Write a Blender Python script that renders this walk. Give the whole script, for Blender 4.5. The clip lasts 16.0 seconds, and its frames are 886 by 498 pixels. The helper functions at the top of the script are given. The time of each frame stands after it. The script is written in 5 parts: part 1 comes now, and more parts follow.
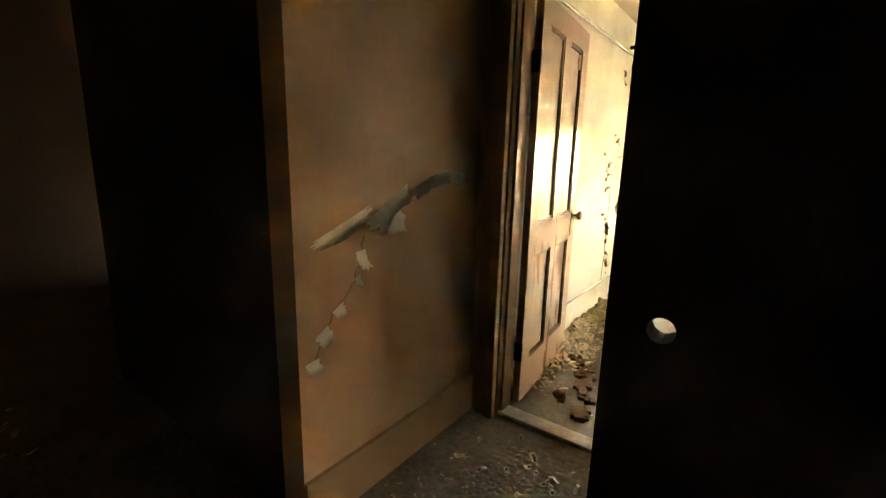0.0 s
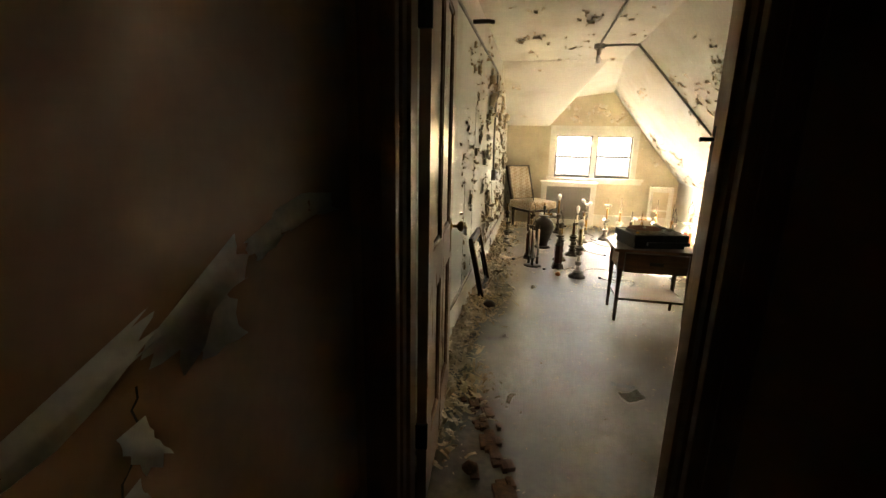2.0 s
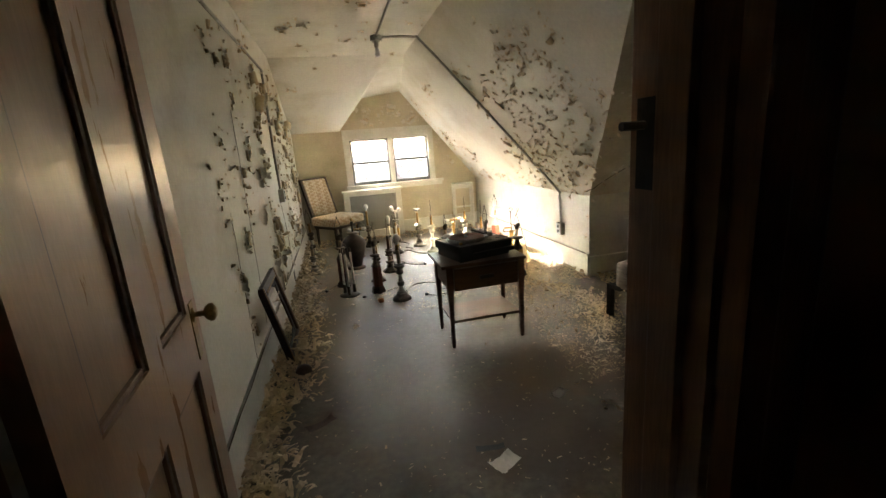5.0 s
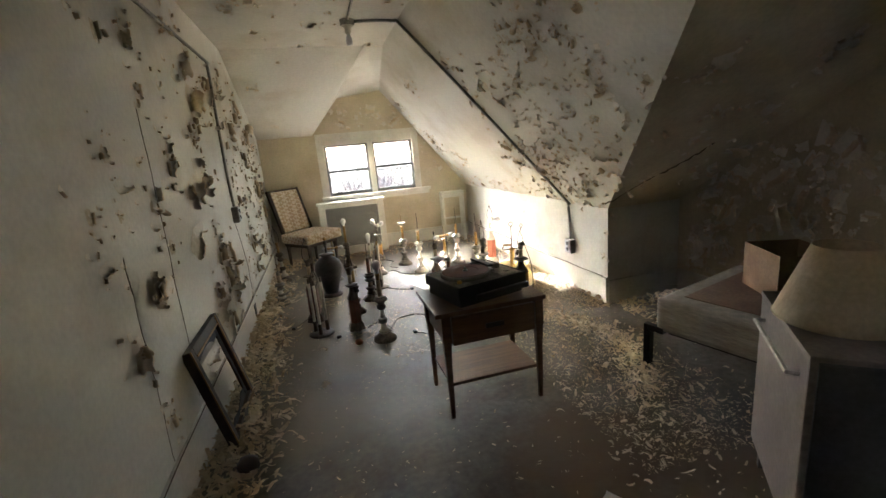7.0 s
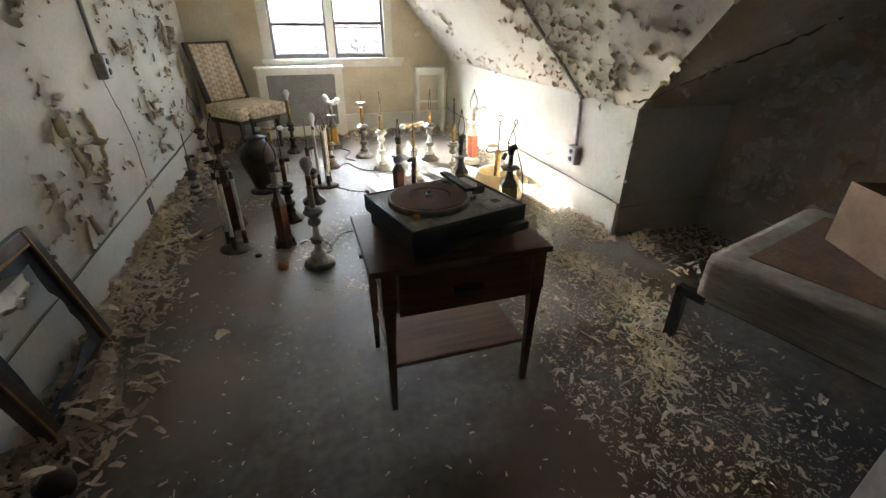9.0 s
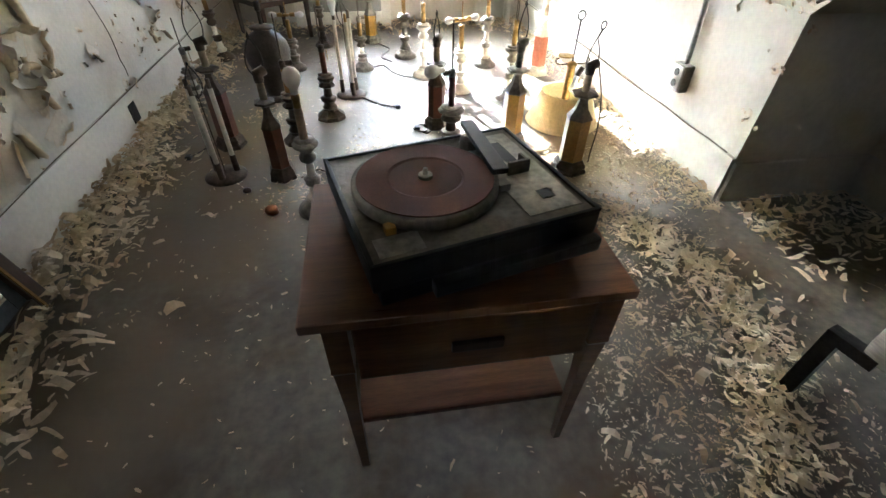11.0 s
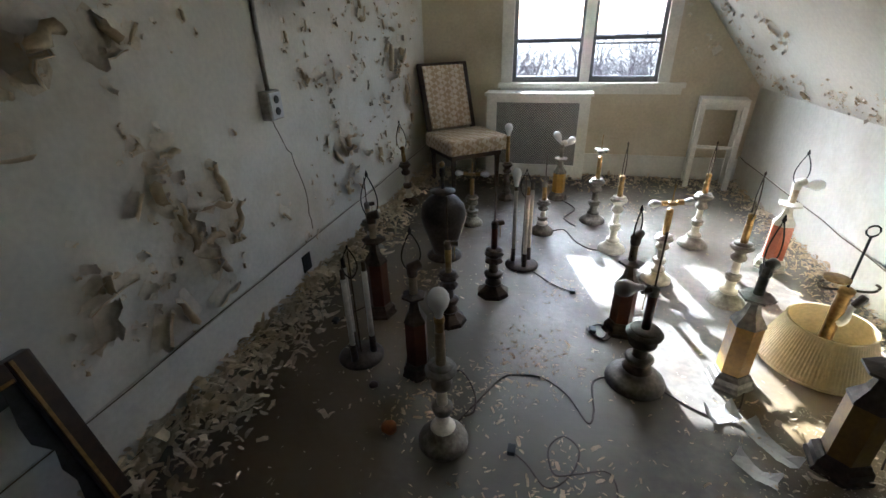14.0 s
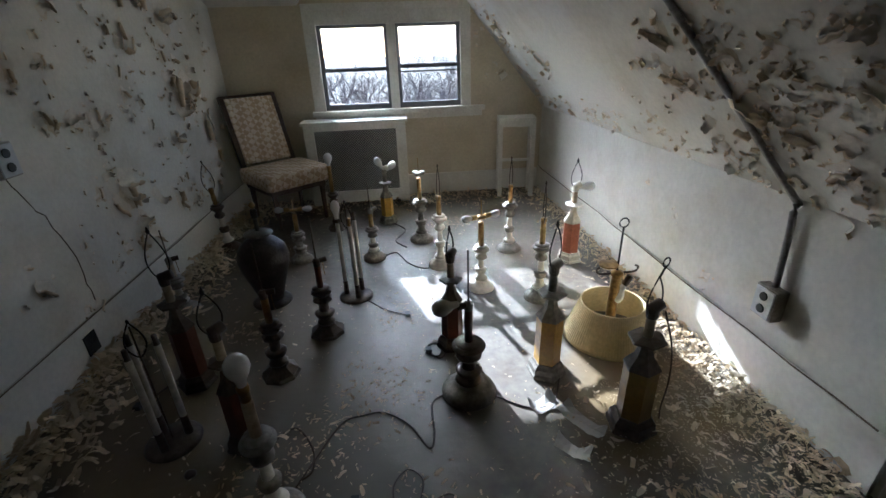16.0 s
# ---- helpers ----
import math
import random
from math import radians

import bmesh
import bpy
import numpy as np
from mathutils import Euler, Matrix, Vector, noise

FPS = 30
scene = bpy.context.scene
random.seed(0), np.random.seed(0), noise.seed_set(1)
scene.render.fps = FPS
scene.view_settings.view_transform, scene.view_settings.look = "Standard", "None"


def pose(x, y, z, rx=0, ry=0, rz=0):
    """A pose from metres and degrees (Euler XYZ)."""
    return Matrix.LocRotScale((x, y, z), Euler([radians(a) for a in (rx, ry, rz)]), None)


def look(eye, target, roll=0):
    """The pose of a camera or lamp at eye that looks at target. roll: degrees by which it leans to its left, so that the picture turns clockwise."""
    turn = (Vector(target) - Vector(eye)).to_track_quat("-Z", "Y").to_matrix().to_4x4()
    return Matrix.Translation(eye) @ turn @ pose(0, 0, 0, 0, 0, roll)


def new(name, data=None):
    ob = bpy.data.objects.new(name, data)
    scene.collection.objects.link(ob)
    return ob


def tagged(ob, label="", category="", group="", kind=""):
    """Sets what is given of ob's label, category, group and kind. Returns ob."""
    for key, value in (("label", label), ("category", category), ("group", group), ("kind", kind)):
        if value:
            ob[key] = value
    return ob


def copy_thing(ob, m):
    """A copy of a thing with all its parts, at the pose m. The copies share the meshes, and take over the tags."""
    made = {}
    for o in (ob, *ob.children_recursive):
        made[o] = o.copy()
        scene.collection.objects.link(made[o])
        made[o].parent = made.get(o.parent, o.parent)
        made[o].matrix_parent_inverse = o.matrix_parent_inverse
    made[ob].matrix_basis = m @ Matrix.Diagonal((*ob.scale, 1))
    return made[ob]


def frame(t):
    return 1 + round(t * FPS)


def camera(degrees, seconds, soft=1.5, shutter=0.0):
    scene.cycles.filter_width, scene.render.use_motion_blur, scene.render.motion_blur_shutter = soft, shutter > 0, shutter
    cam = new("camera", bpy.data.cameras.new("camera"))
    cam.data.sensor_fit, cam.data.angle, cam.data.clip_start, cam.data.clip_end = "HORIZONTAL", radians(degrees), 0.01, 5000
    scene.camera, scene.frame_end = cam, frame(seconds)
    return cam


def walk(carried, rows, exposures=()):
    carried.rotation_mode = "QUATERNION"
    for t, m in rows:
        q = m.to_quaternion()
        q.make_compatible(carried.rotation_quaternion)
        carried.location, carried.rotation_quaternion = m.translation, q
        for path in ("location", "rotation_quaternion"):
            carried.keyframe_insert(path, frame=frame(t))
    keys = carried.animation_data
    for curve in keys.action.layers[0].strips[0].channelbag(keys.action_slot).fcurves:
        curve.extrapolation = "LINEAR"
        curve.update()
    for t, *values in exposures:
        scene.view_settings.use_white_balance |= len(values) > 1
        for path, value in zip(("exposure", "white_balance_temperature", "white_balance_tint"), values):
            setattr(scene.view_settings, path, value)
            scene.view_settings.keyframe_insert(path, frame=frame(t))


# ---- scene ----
cam = camera(91.2, 16.0)
PATH = [
    (0, (0.125, 0.616, 1.294), (-1.045, 2.185, 0.885), 1.4),
    (0.5, (-0.027, 0.821, 1.331), (-1.274, 2.325, 0.9), 3.3),
    (1, (-0.201, 0.975, 1.34), (-1.177, 2.678, 0.952), 3.4),
    (1.5, (-0.415, 1.157, 1.349), (-0.997, 3.002, 0.841), 0.6),
    (2, (-0.476, 1.21, 1.359), (-0.866, 3.114, 0.889), 1.2),
    (2.5, (-0.508, 1.248, 1.365), (-0.859, 3.163, 0.905), 0.4),
    (3, (-0.481, 1.311, 1.367), (-0.546, 3.248, 0.873), -2.7),
    (3.5, (-0.465, 1.429, 1.38), (-0.364, 3.365, 0.889), -5.0),
    (4, (-0.446, 1.658, 1.377), (-0.261, 3.598, 0.929), -4.4),
    (4.5, (-0.43, 1.8, 1.368), (-0.103, 3.716, 0.897), -4.7),
    (5, (-0.421, 2.005, 1.38), (0.015, 3.901, 0.913), -4.4),
    (7.5, (-0.218, 2.958, 1.396), (0.304, 4.834, 0.938), -5.2),
    (8, (-0.17, 3.19, 1.371), (0.387, 5.027, 0.81), -4.3),
    (8.5, (-0.095, 3.371, 1.331), (0.474, 5.166, 0.658), -2.3),
    (9, (0.045, 3.594, 1.252), (0.589, 5.275, 0.314), 0.5),
    (9.2, (0.078, 3.641, 1.228), (0.584, 5.29, 0.216), 0.4),
    (11.3, (0.424, 4.278, 1.16), (0.577, 5.758, -0.174), 1.4),
    (11.5, (0.472, 4.318, 1.172), (0.542, 5.794, -0.175), 1.25),
    (12, (0.438, 4.409, 1.178), (0.311, 5.922, -0.118), -0.1),
    (12.5, (0.352, 4.562, 1.212), (0.053, 6.168, 0.057), 1.8),
    (13, (0.275, 4.675, 1.238), (-0.1, 6.32, 0.164), 0.7),
    (13.5, (0.276, 4.759, 1.262), (-0.194, 6.437, 0.279), -1.3),
    (14, (0.342, 4.85, 1.29), (-0.136, 6.571, 0.39), -1.7),
    (14.5, (0.389, 4.903, 1.304), (0.003, 6.666, 0.442), -2.6),
    (15, (0.429, 4.922, 1.302), (0.212, 6.699, 0.409), -3.8),
    (15.5, (0.473, 4.918, 1.305), (0.493, 6.71, 0.417), -2.7),
    (16, (0.503, 4.921, 1.321), (0.666, 6.732, 0.487), -2.0),
]
EXPOSURES = [(0, 7.6, 8700, 10), (0.5, 7.5, 8700, 10), (1.0, 6.75, 8300, 10), (1.5, 5.8, 7700, 10), (2.0, 5.1, 7400, 10), (2.5, 4.75, 7200, 10), (3.5, 4.75, 7100, 10), (4.0, 4.75, 6900, 10), (5.0, 4.2, 6550, 10), (7.5, 3.9, 5800, 10), (9.0, 3.9, 5450, 10), (11.5, 4.55, 5300, 10), (12.5, 3.9, 5150, 10), (14.0, 2.95, 5100, 10), (16.0, 2.2, 4950, 10)]
walk(cam, [(t, look(eye, target, roll)) for t, eye, target, roll in PATH], EXPOSURES)

# ---- light ----
world = bpy.data.worlds.new("sky")
scene.world = world
world.use_nodes = True
wn = world.node_tree
sky = wn.nodes.new("ShaderNodeTexSky")
sky.sky_type, sky.sun_disc = "NISHITA", False
SUN_WAY = Vector((0.302, -1.0, -0.49)).normalized()
sky.sun_elevation = math.asin(-SUN_WAY.z)
sky.sun_rotation = math.atan2(-SUN_WAY.x, -SUN_WAY.y)
wn.links.new(sky.outputs[0], wn.nodes["Background"].inputs[0])
wn.nodes["Background"].inputs[1].default_value = 0.105
sun_data = bpy.data.lights.new("sun", "SUN")
sun_data.energy, sun_data.angle, sun_data.color = 5.0, radians(0.55), (1.0, 0.95, 0.86)
sun = new("sun", sun_data)
sun.matrix_world = Matrix.Translation((-3, 14, 8)) @ SUN_WAY.to_track_quat("-Z", "Y").to_matrix().to_4x4()


# ---- materials ----
def mat(name, c1, c2, scale=6.0, rough=0.7, metal=0.0, bump=0.15, fine=60.0, stretch=(1, 1, 1), grain=0.25, spread=(0.35, 0.7), tint=0.0, transmission=0.0, thin=0.0):
    """Two colours mixed by broad noise, darkened a little by fine grain, with a fine relief."""
    m = bpy.data.materials.new(name)
    m.use_nodes = True
    nt = m.node_tree
    n, l = nt.nodes, nt.links
    p = n["Principled BSDF"]
    tc = n.new("ShaderNodeTexCoord")
    mp = n.new("ShaderNodeMapping")
    mp.inputs["Scale"].default_value = stretch
    l.new(tc.outputs["Object"], mp.inputs[0])
    a = n.new("ShaderNodeTexNoise")
    a.inputs["Scale"].default_value, a.inputs["Detail"].default_value, a.inputs["Roughness"].default_value = scale, 8, 0.62
    b = n.new("ShaderNodeTexNoise")
    b.inputs["Scale"].default_value, b.inputs["Detail"].default_value = fine, 4
    l.new(mp.outputs[0], a.inputs["Vector"])
    l.new(mp.outputs[0], b.inputs["Vector"])
    r = n.new("ShaderNodeValToRGB")
    r.color_ramp.elements[0].position, r.color_ramp.elements[1].position = spread
    r.color_ramp.elements[0].color, r.color_ramp.elements[1].color = (*c1, 1), (*c2, 1)
    l.new(a.outputs["Fac"], r.inputs[0])
    g = n.new("ShaderNodeMapRange")
    g.inputs["From Min"].default_value, g.inputs["From Max"].default_value = 0.3, 0.7
    g.inputs["To Min"].default_value, g.inputs["To Max"].default_value = 1 - grain, 1 + grain * 0.4
    l.new(b.outputs["Fac"], g.inputs[0])
    x = n.new("ShaderNodeMix")
    x.data_type, x.blend_type = "RGBA", "MULTIPLY"
    x.inputs[0].default_value = 1.0
    l.new(r.outputs[0], x.inputs[6])
    l.new(g.outputs[0], x.inputs[7])
    out = x.outputs[2]
    if tint:
        oi = n.new("ShaderNodeNewGeometry")
        v = n.new("ShaderNodeMapRange")
        v.inputs["To Min"].default_value, v.inputs["To Max"].default_value = 1 - tint, 1.0 + tint * 0.3
        l.new(oi.outputs["Random Per Island"], v.inputs[0])
        y = n.new("ShaderNodeMix")
        y.data_type, y.blend_type = "RGBA", "MULTIPLY"
        y.inputs[0].default_value = 1.0
        l.new(out, y.inputs[6])
        l.new(v.outputs[0], y.inputs[7])
        out = y.outputs[2]
    l.new(out, p.inputs["Base Color"])
    rr = n.new("ShaderNodeMapRange")
    rr.inputs["To Min"].default_value, rr.inputs["To Max"].default_value = max(0.05, rough - 0.12), min(1, rough + 0.12)
    l.new(a.outputs["Fac"], rr.inputs[0])
    l.new(rr.outputs[0], p.inputs["Roughness"])
    p.inputs["Metallic"].default_value = metal
    p.inputs["Transmission Weight"].default_value = transmission
    if bump:
        bp = n.new("ShaderNodeBump")
        bp.inputs["Strength"].default_value, bp.inputs["Distance"].default_value = bump, 0.01
        l.new(b.outputs["Fac"], bp.inputs["Height"])
        l.new(bp.outputs[0], p.inputs["Normal"])
    if thin:
        tr = n.new("ShaderNodeBsdfTranslucent")
        l.new(out, tr.inputs["Color"])
        ms = n.new("ShaderNodeMixShader")
        ms.inputs[0].default_value = thin
        l.new(p.outputs[0], ms.inputs[1])
        l.new(tr.outputs[0], ms.inputs[2])
        l.new(ms.outputs[0], n["Material Output"].inputs["Surface"])
    return m


WALL = mat("cream_paint", (0.56, 0.51, 0.40), (0.70, 0.67, 0.59), 1.6, 0.65, bump=0.12, fine=45, grain=0.08, spread=(0.3, 0.52))
BAREWALL = mat("bare_plaster", (0.62, 0.53, 0.38), (0.72, 0.65, 0.52), 9, 0.9, bump=0.3, grain=0.2)
FLAKE = mat("peeled_paint_face", (0.74, 0.67, 0.55), (0.86, 0.81, 0.71), 8, 0.6, bump=0.1, grain=0.1, tint=0.12, thin=0.08)
FLAKEBACK = mat("peeled_paint_back", (0.70, 0.55, 0.36), (0.84, 0.73, 0.54), 12, 0.9, bump=0.2, grain=0.12, tint=0.12, thin=0.08)
CHIP = mat("paint_chips", (0.62, 0.47, 0.28), (0.86, 0.75, 0.55), 3, 0.85, bump=0.1, grain=0.15, tint=0.3, thin=0.1)
HALL = mat("tan_hall_paint", (0.47, 0.25, 0.12), (0.56, 0.32, 0.165), 2.2, 0.42, bump=0.05, fine=30, grain=0.06)
TORN = mat("torn_wallpaper", (0.80, 0.74, 0.63), (0.88, 0.84, 0.75), 8, 0.85, bump=0.15, grain=0.1)
TRIM = mat("brown_trim_varnish", (0.28, 0.145, 0.075), (0.40, 0.22, 0.115), 4, 0.34, bump=0.06, fine=40, stretch=(6, 6, 0.6), grain=0.2)
DOORM = mat("tan_door_paint", (0.34, 0.195, 0.115), (0.43, 0.26, 0.16), 3, 0.3, bump=0.05, fine=40, stretch=(4, 4, 0.6), grain=0.1)
# panel mouldings take a darker brown than the door face
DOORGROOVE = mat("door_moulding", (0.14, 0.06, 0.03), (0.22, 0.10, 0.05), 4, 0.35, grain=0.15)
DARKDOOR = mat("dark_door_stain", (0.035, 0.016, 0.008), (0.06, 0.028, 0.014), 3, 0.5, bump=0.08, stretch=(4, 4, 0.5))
WHITE = mat("old_white_paint", (0.72, 0.69, 0.60), (0.86, 0.84, 0.77), 5, 0.5, bump=0.08, grain=0.12)
SASH = mat("grey_sash", (0.11, 0.105, 0.105), (0.19, 0.18, 0.175), 8, 0.5, grain=0.2)
FLOORM = mat("worn_floor_paint", (0.090, 0.060, 0.028), (0.160, 0.140, 0.108), 2.2, 0.5, bump=0.12, fine=28, grain=0.35, spread=(0.36, 0.55))
HALLFLOOR = mat("dusty_hall_floor", (0.16, 0.12, 0.08), (0.27, 0.22, 0.16), 4, 0.8, bump=0.3, fine=40, grain=0.4)
YELLOWED = mat("yellowed_paint", (0.50, 0.42, 0.27), (0.69, 0.61, 0.45), 1.4, 0.65, bump=0.12, fine=45, grain=0.1, spread=(0.3, 0.58))
# Near-black brown: the unlit passage's shade is put into the wall colour.
PASSAGE_SHADE = mat("passage_shade_brown", (0.035, 0.021, 0.015), (0.06, 0.036, 0.025), 2, 0.7)
STAIN = mat("rust_stain", (0.10, 0.055, 0.02), (0.17, 0.11, 0.055), 3, 0.7, fine=40, grain=0.4)
WOOD = mat("red_brown_wood", (0.11, 0.043, 0.017), (0.22, 0.10, 0.042), 5, 0.32, bump=0.06, stretch=(0.7, 9, 9), grain=0.3)
DARKWOOD = mat("dark_wood", (0.03, 0.015, 0.009), (0.07, 0.035, 0.02), 6, 0.35, bump=0.06, grain=0.3)
BLACKP = mat("black_plastic", (0.014, 0.016, 0.017), (0.035, 0.038, 0.038), 8, 0.42, bump=0.05, grain=0.3)
GREYPL = mat("dusty_grey_plate", (0.20, 0.17, 0.13), (0.33, 0.30, 0.25), 9, 0.5, metal=0.3, grain=0.35)
RUST = mat("rust_felt", (0.115, 0.040, 0.019), (0.20, 0.080, 0.042), 9, 0.85, bump=0.05, fine=260, grain=0.2)
PEWTER = mat("dusty_pewter", (0.18, 0.16, 0.13), (0.36, 0.33, 0.28), 14, 0.55, metal=0.25, bump=0.12, grain=0.35)
BRONZE = mat("dark_bronze", (0.06, 0.044, 0.03), (0.16, 0.125, 0.09), 12, 0.45, metal=0.4, bump=0.12, grain=0.35)
BRASS = mat("tarnished_brass", (0.28, 0.17, 0.06), (0.50, 0.34, 0.14), 20, 0.33, metal=0.9, bump=0.08, grain=0.3)
AMBER = mat("brown_enamel", (0.10, 0.028, 0.012), (0.17, 0.055, 0.025), 10, 0.35, bump=0.05, grain=0.2)
OCHRE = mat("ochre_enamel", (0.50, 0.26, 0.025), (0.62, 0.36, 0.05), 9, 0.4, bump=0.05, grain=0.2)
OLIVE = mat("olive_ochre_enamel", (0.24, 0.13, 0.02), (0.36, 0.21, 0.035), 9, 0.42, bump=0.05, grain=0.25)
SALMON = mat("salmon_enamel", (0.48, 0.15, 0.08), (0.58, 0.22, 0.13), 9, 0.4, bump=0.05, grain=0.2)
CREAM = mat("cream_enamel", (0.68, 0.63, 0.52), (0.84, 0.80, 0.70), 12, 0.4, bump=0.05, grain=0.2)
CARDTUBE = mat("candle_sleeve", (0.40, 0.30, 0.19), (0.58, 0.47, 0.33), 14, 0.7, grain=0.2)
CERAMIC = mat("brown_ceramic", (0.035, 0.026, 0.022), (0.085, 0.07, 0.06), 9, 0.45, bump=0.2, grain=0.35)
BULBW = mat("frosted_bulb", (0.80, 0.80, 0.80), (0.88, 0.88, 0.88), 4, 0.2, bump=0, grain=0.04)
IRON = mat("black_iron", (0.02, 0.018, 0.016), (0.05, 0.045, 0.04), 12, 0.5, metal=0.5, grain=0.3)
STEEL = mat("dull_conduit", (0.30, 0.28, 0.25), (0.46, 0.44, 0.40), 9, 0.5, metal=0.5, grain=0.3)
CORD = mat("brown_cord", (0.035, 0.022, 0.014), (0.08, 0.05, 0.03), 12, 0.6, grain=0.2)
SHADEM = mat("pleated_yellow_shade", (0.66, 0.53, 0.27), (0.77, 0.65, 0.38), 9, 0.8, bump=0.1, fine=60, grain=0.15)
SHADE2 = mat("cream_shade", (0.50, 0.40, 0.25), (0.62, 0.52, 0.36), 6, 0.8, bump=0.1, grain=0.15)
TICKING = mat("dirty_ticking", (0.27, 0.23, 0.17), (0.40, 0.355, 0.28), 5, 0.9, bump=0.2, fine=25, stretch=(1, 1, 9), grain=0.25)
BEDBROWN = mat("brown_bed_cloth", (0.20, 0.11, 0.065), (0.28, 0.17, 0.105), 5, 0.9, bump=0.2, grain=0.2)
CARDBOARD = mat("cardboard", (0.24, 0.14, 0.075), (0.33, 0.21, 0.12), 6, 0.85, bump=0.1, grain=0.15)
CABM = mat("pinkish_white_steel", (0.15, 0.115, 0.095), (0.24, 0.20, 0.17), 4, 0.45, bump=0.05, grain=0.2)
PAPER = mat("paper_scrap", (0.62, 0.60, 0.55), (0.75, 0.73, 0.68), 8, 0.8, grain=0.1)
GILT = mat("gilt_edge", (0.25, 0.13, 0.035), (0.42, 0.24, 0.07), 14, 0.4, metal=0.3, grain=0.3)
MATBLUE = mat("dark_mat_board", (0.03, 0.035, 0.042), (0.07, 0.075, 0.08), 10, 0.7, grain=0.3)
BARK = mat("bark", (0.14, 0.10, 0.085), (0.26, 0.20, 0.18), 6, 0.9, grain=0.3, tint=0.3)
EARTH = mat("winter_ground", (0.10, 0.08, 0.05), (0.20, 0.17, 0.11), 0.3, 0.95, fine=4, grain=0.3)
OUTSIDE = mat("outer_boards", (0.35, 0.33, 0.3), (0.45, 0.43, 0.4), 3, 0.8)
ORANGE = mat("dried_orange", (0.35, 0.10, 0.02), (0.45, 0.16, 0.04), 12, 0.7, grain=0.3)
SWITCH = mat("pale_receptacle", (0.50, 0.52, 0.54), (0.62, 0.63, 0.64), 9, 0.4, grain=0.1)
GLASS = bpy.data.materials.new("window_glass")
GLASS.use_nodes = True
_p = GLASS.node_tree.nodes["Principled BSDF"]
_p.inputs["Base Color"].default_value = (0.97, 0.98, 0.98, 1)
_p.inputs["Roughness"].default_value, _p.inputs["Transmission Weight"].default_value, _p.inputs["IOR"].default_value = 0.02, 1.0, 1.45


def lattice_cloth():
    """Cream upholstery with a woven gold lattice."""
    m = mat("lattice_upholstery", (0.62, 0.51, 0.37), (0.72, 0.62, 0.47), 12, 0.85, bump=0.15, grain=0.15)
    n, l = m.node_tree.nodes, m.node_tree.links
    p = n["Principled BSDF"]
    src = p.inputs["Base Color"].links[0].from_socket
    tc = n.new("ShaderNodeTexCoord")
    mp = n.new("ShaderNodeMapping")
    mp.inputs["Rotation"].default_value = (radians(45), radians(35), radians(45))
    ck = n.new("ShaderNodeTexChecker")
    ck.inputs["Scale"].default_value = 26
    ck.inputs["Color1"].default_value, ck.inputs["Color2"].default_value = (1, 1, 1, 1), (0.62, 0.50, 0.36, 1)
    l.new(tc.outputs["Object"], mp.inputs[0])
    l.new(mp.outputs[0], ck.inputs[0])
    x = n.new("ShaderNodeMix")
    x.data_type, x.blend_type = "RGBA", "MULTIPLY"
    x.inputs[0].default_value = 0.8
    l.new(src, x.inputs[6])
    l.new(ck.outputs[0], x.inputs[7])
    l.new(x.outputs[2], p.inputs["Base Color"])
    return m


def grille_metal():
    """Painted sheet pierced with a close pattern of small dark holes."""
    m = mat("pierced_grille", (0.52, 0.51, 0.46), (0.62, 0.60, 0.54), 6, 0.5, metal=0.2, grain=0.15)
    n, l = m.node_tree.nodes, m.node_tree.links
    p = n["Principled BSDF"]
    src = p.inputs["Base Color"].links[0].from_socket
    tc = n.new("ShaderNodeTexCoord")
    vo = n.new("ShaderNodeTexVoronoi")
    vo.inputs["Scale"].default_value, vo.inputs["Randomness"].default_value = 62, 0.0
    mp = n.new("ShaderNodeMapping")
    mp.inputs["Rotation"].default_value = (0, radians(45), 0)
    l.new(tc.outputs["Object"], mp.inputs[0])
    l.new(mp.outputs[0], vo.inputs["Vector"])
    r = n.new("ShaderNodeValToRGB")
    r.color_ramp.elements[0].position, r.color_ramp.elements[1].position = 0.42, 0.5
    r.color_ramp.elements[0].color, r.color_ramp.elements[1].color = (0.22, 0.22, 0.22, 1), (1, 1, 1, 1)
    l.new(vo.outputs["Distance"], r.inputs[0])
    x = n.new("ShaderNodeMix")
    x.data_type, x.blend_type = "RGBA", "MULTIPLY"
    x.inputs[0].default_value = 1.0
    l.new(src, x.inputs[6])
    l.new(r.outputs[0], x.inputs[7])
    l.new(x.outputs[2], p.inputs["Base Color"])
    return m


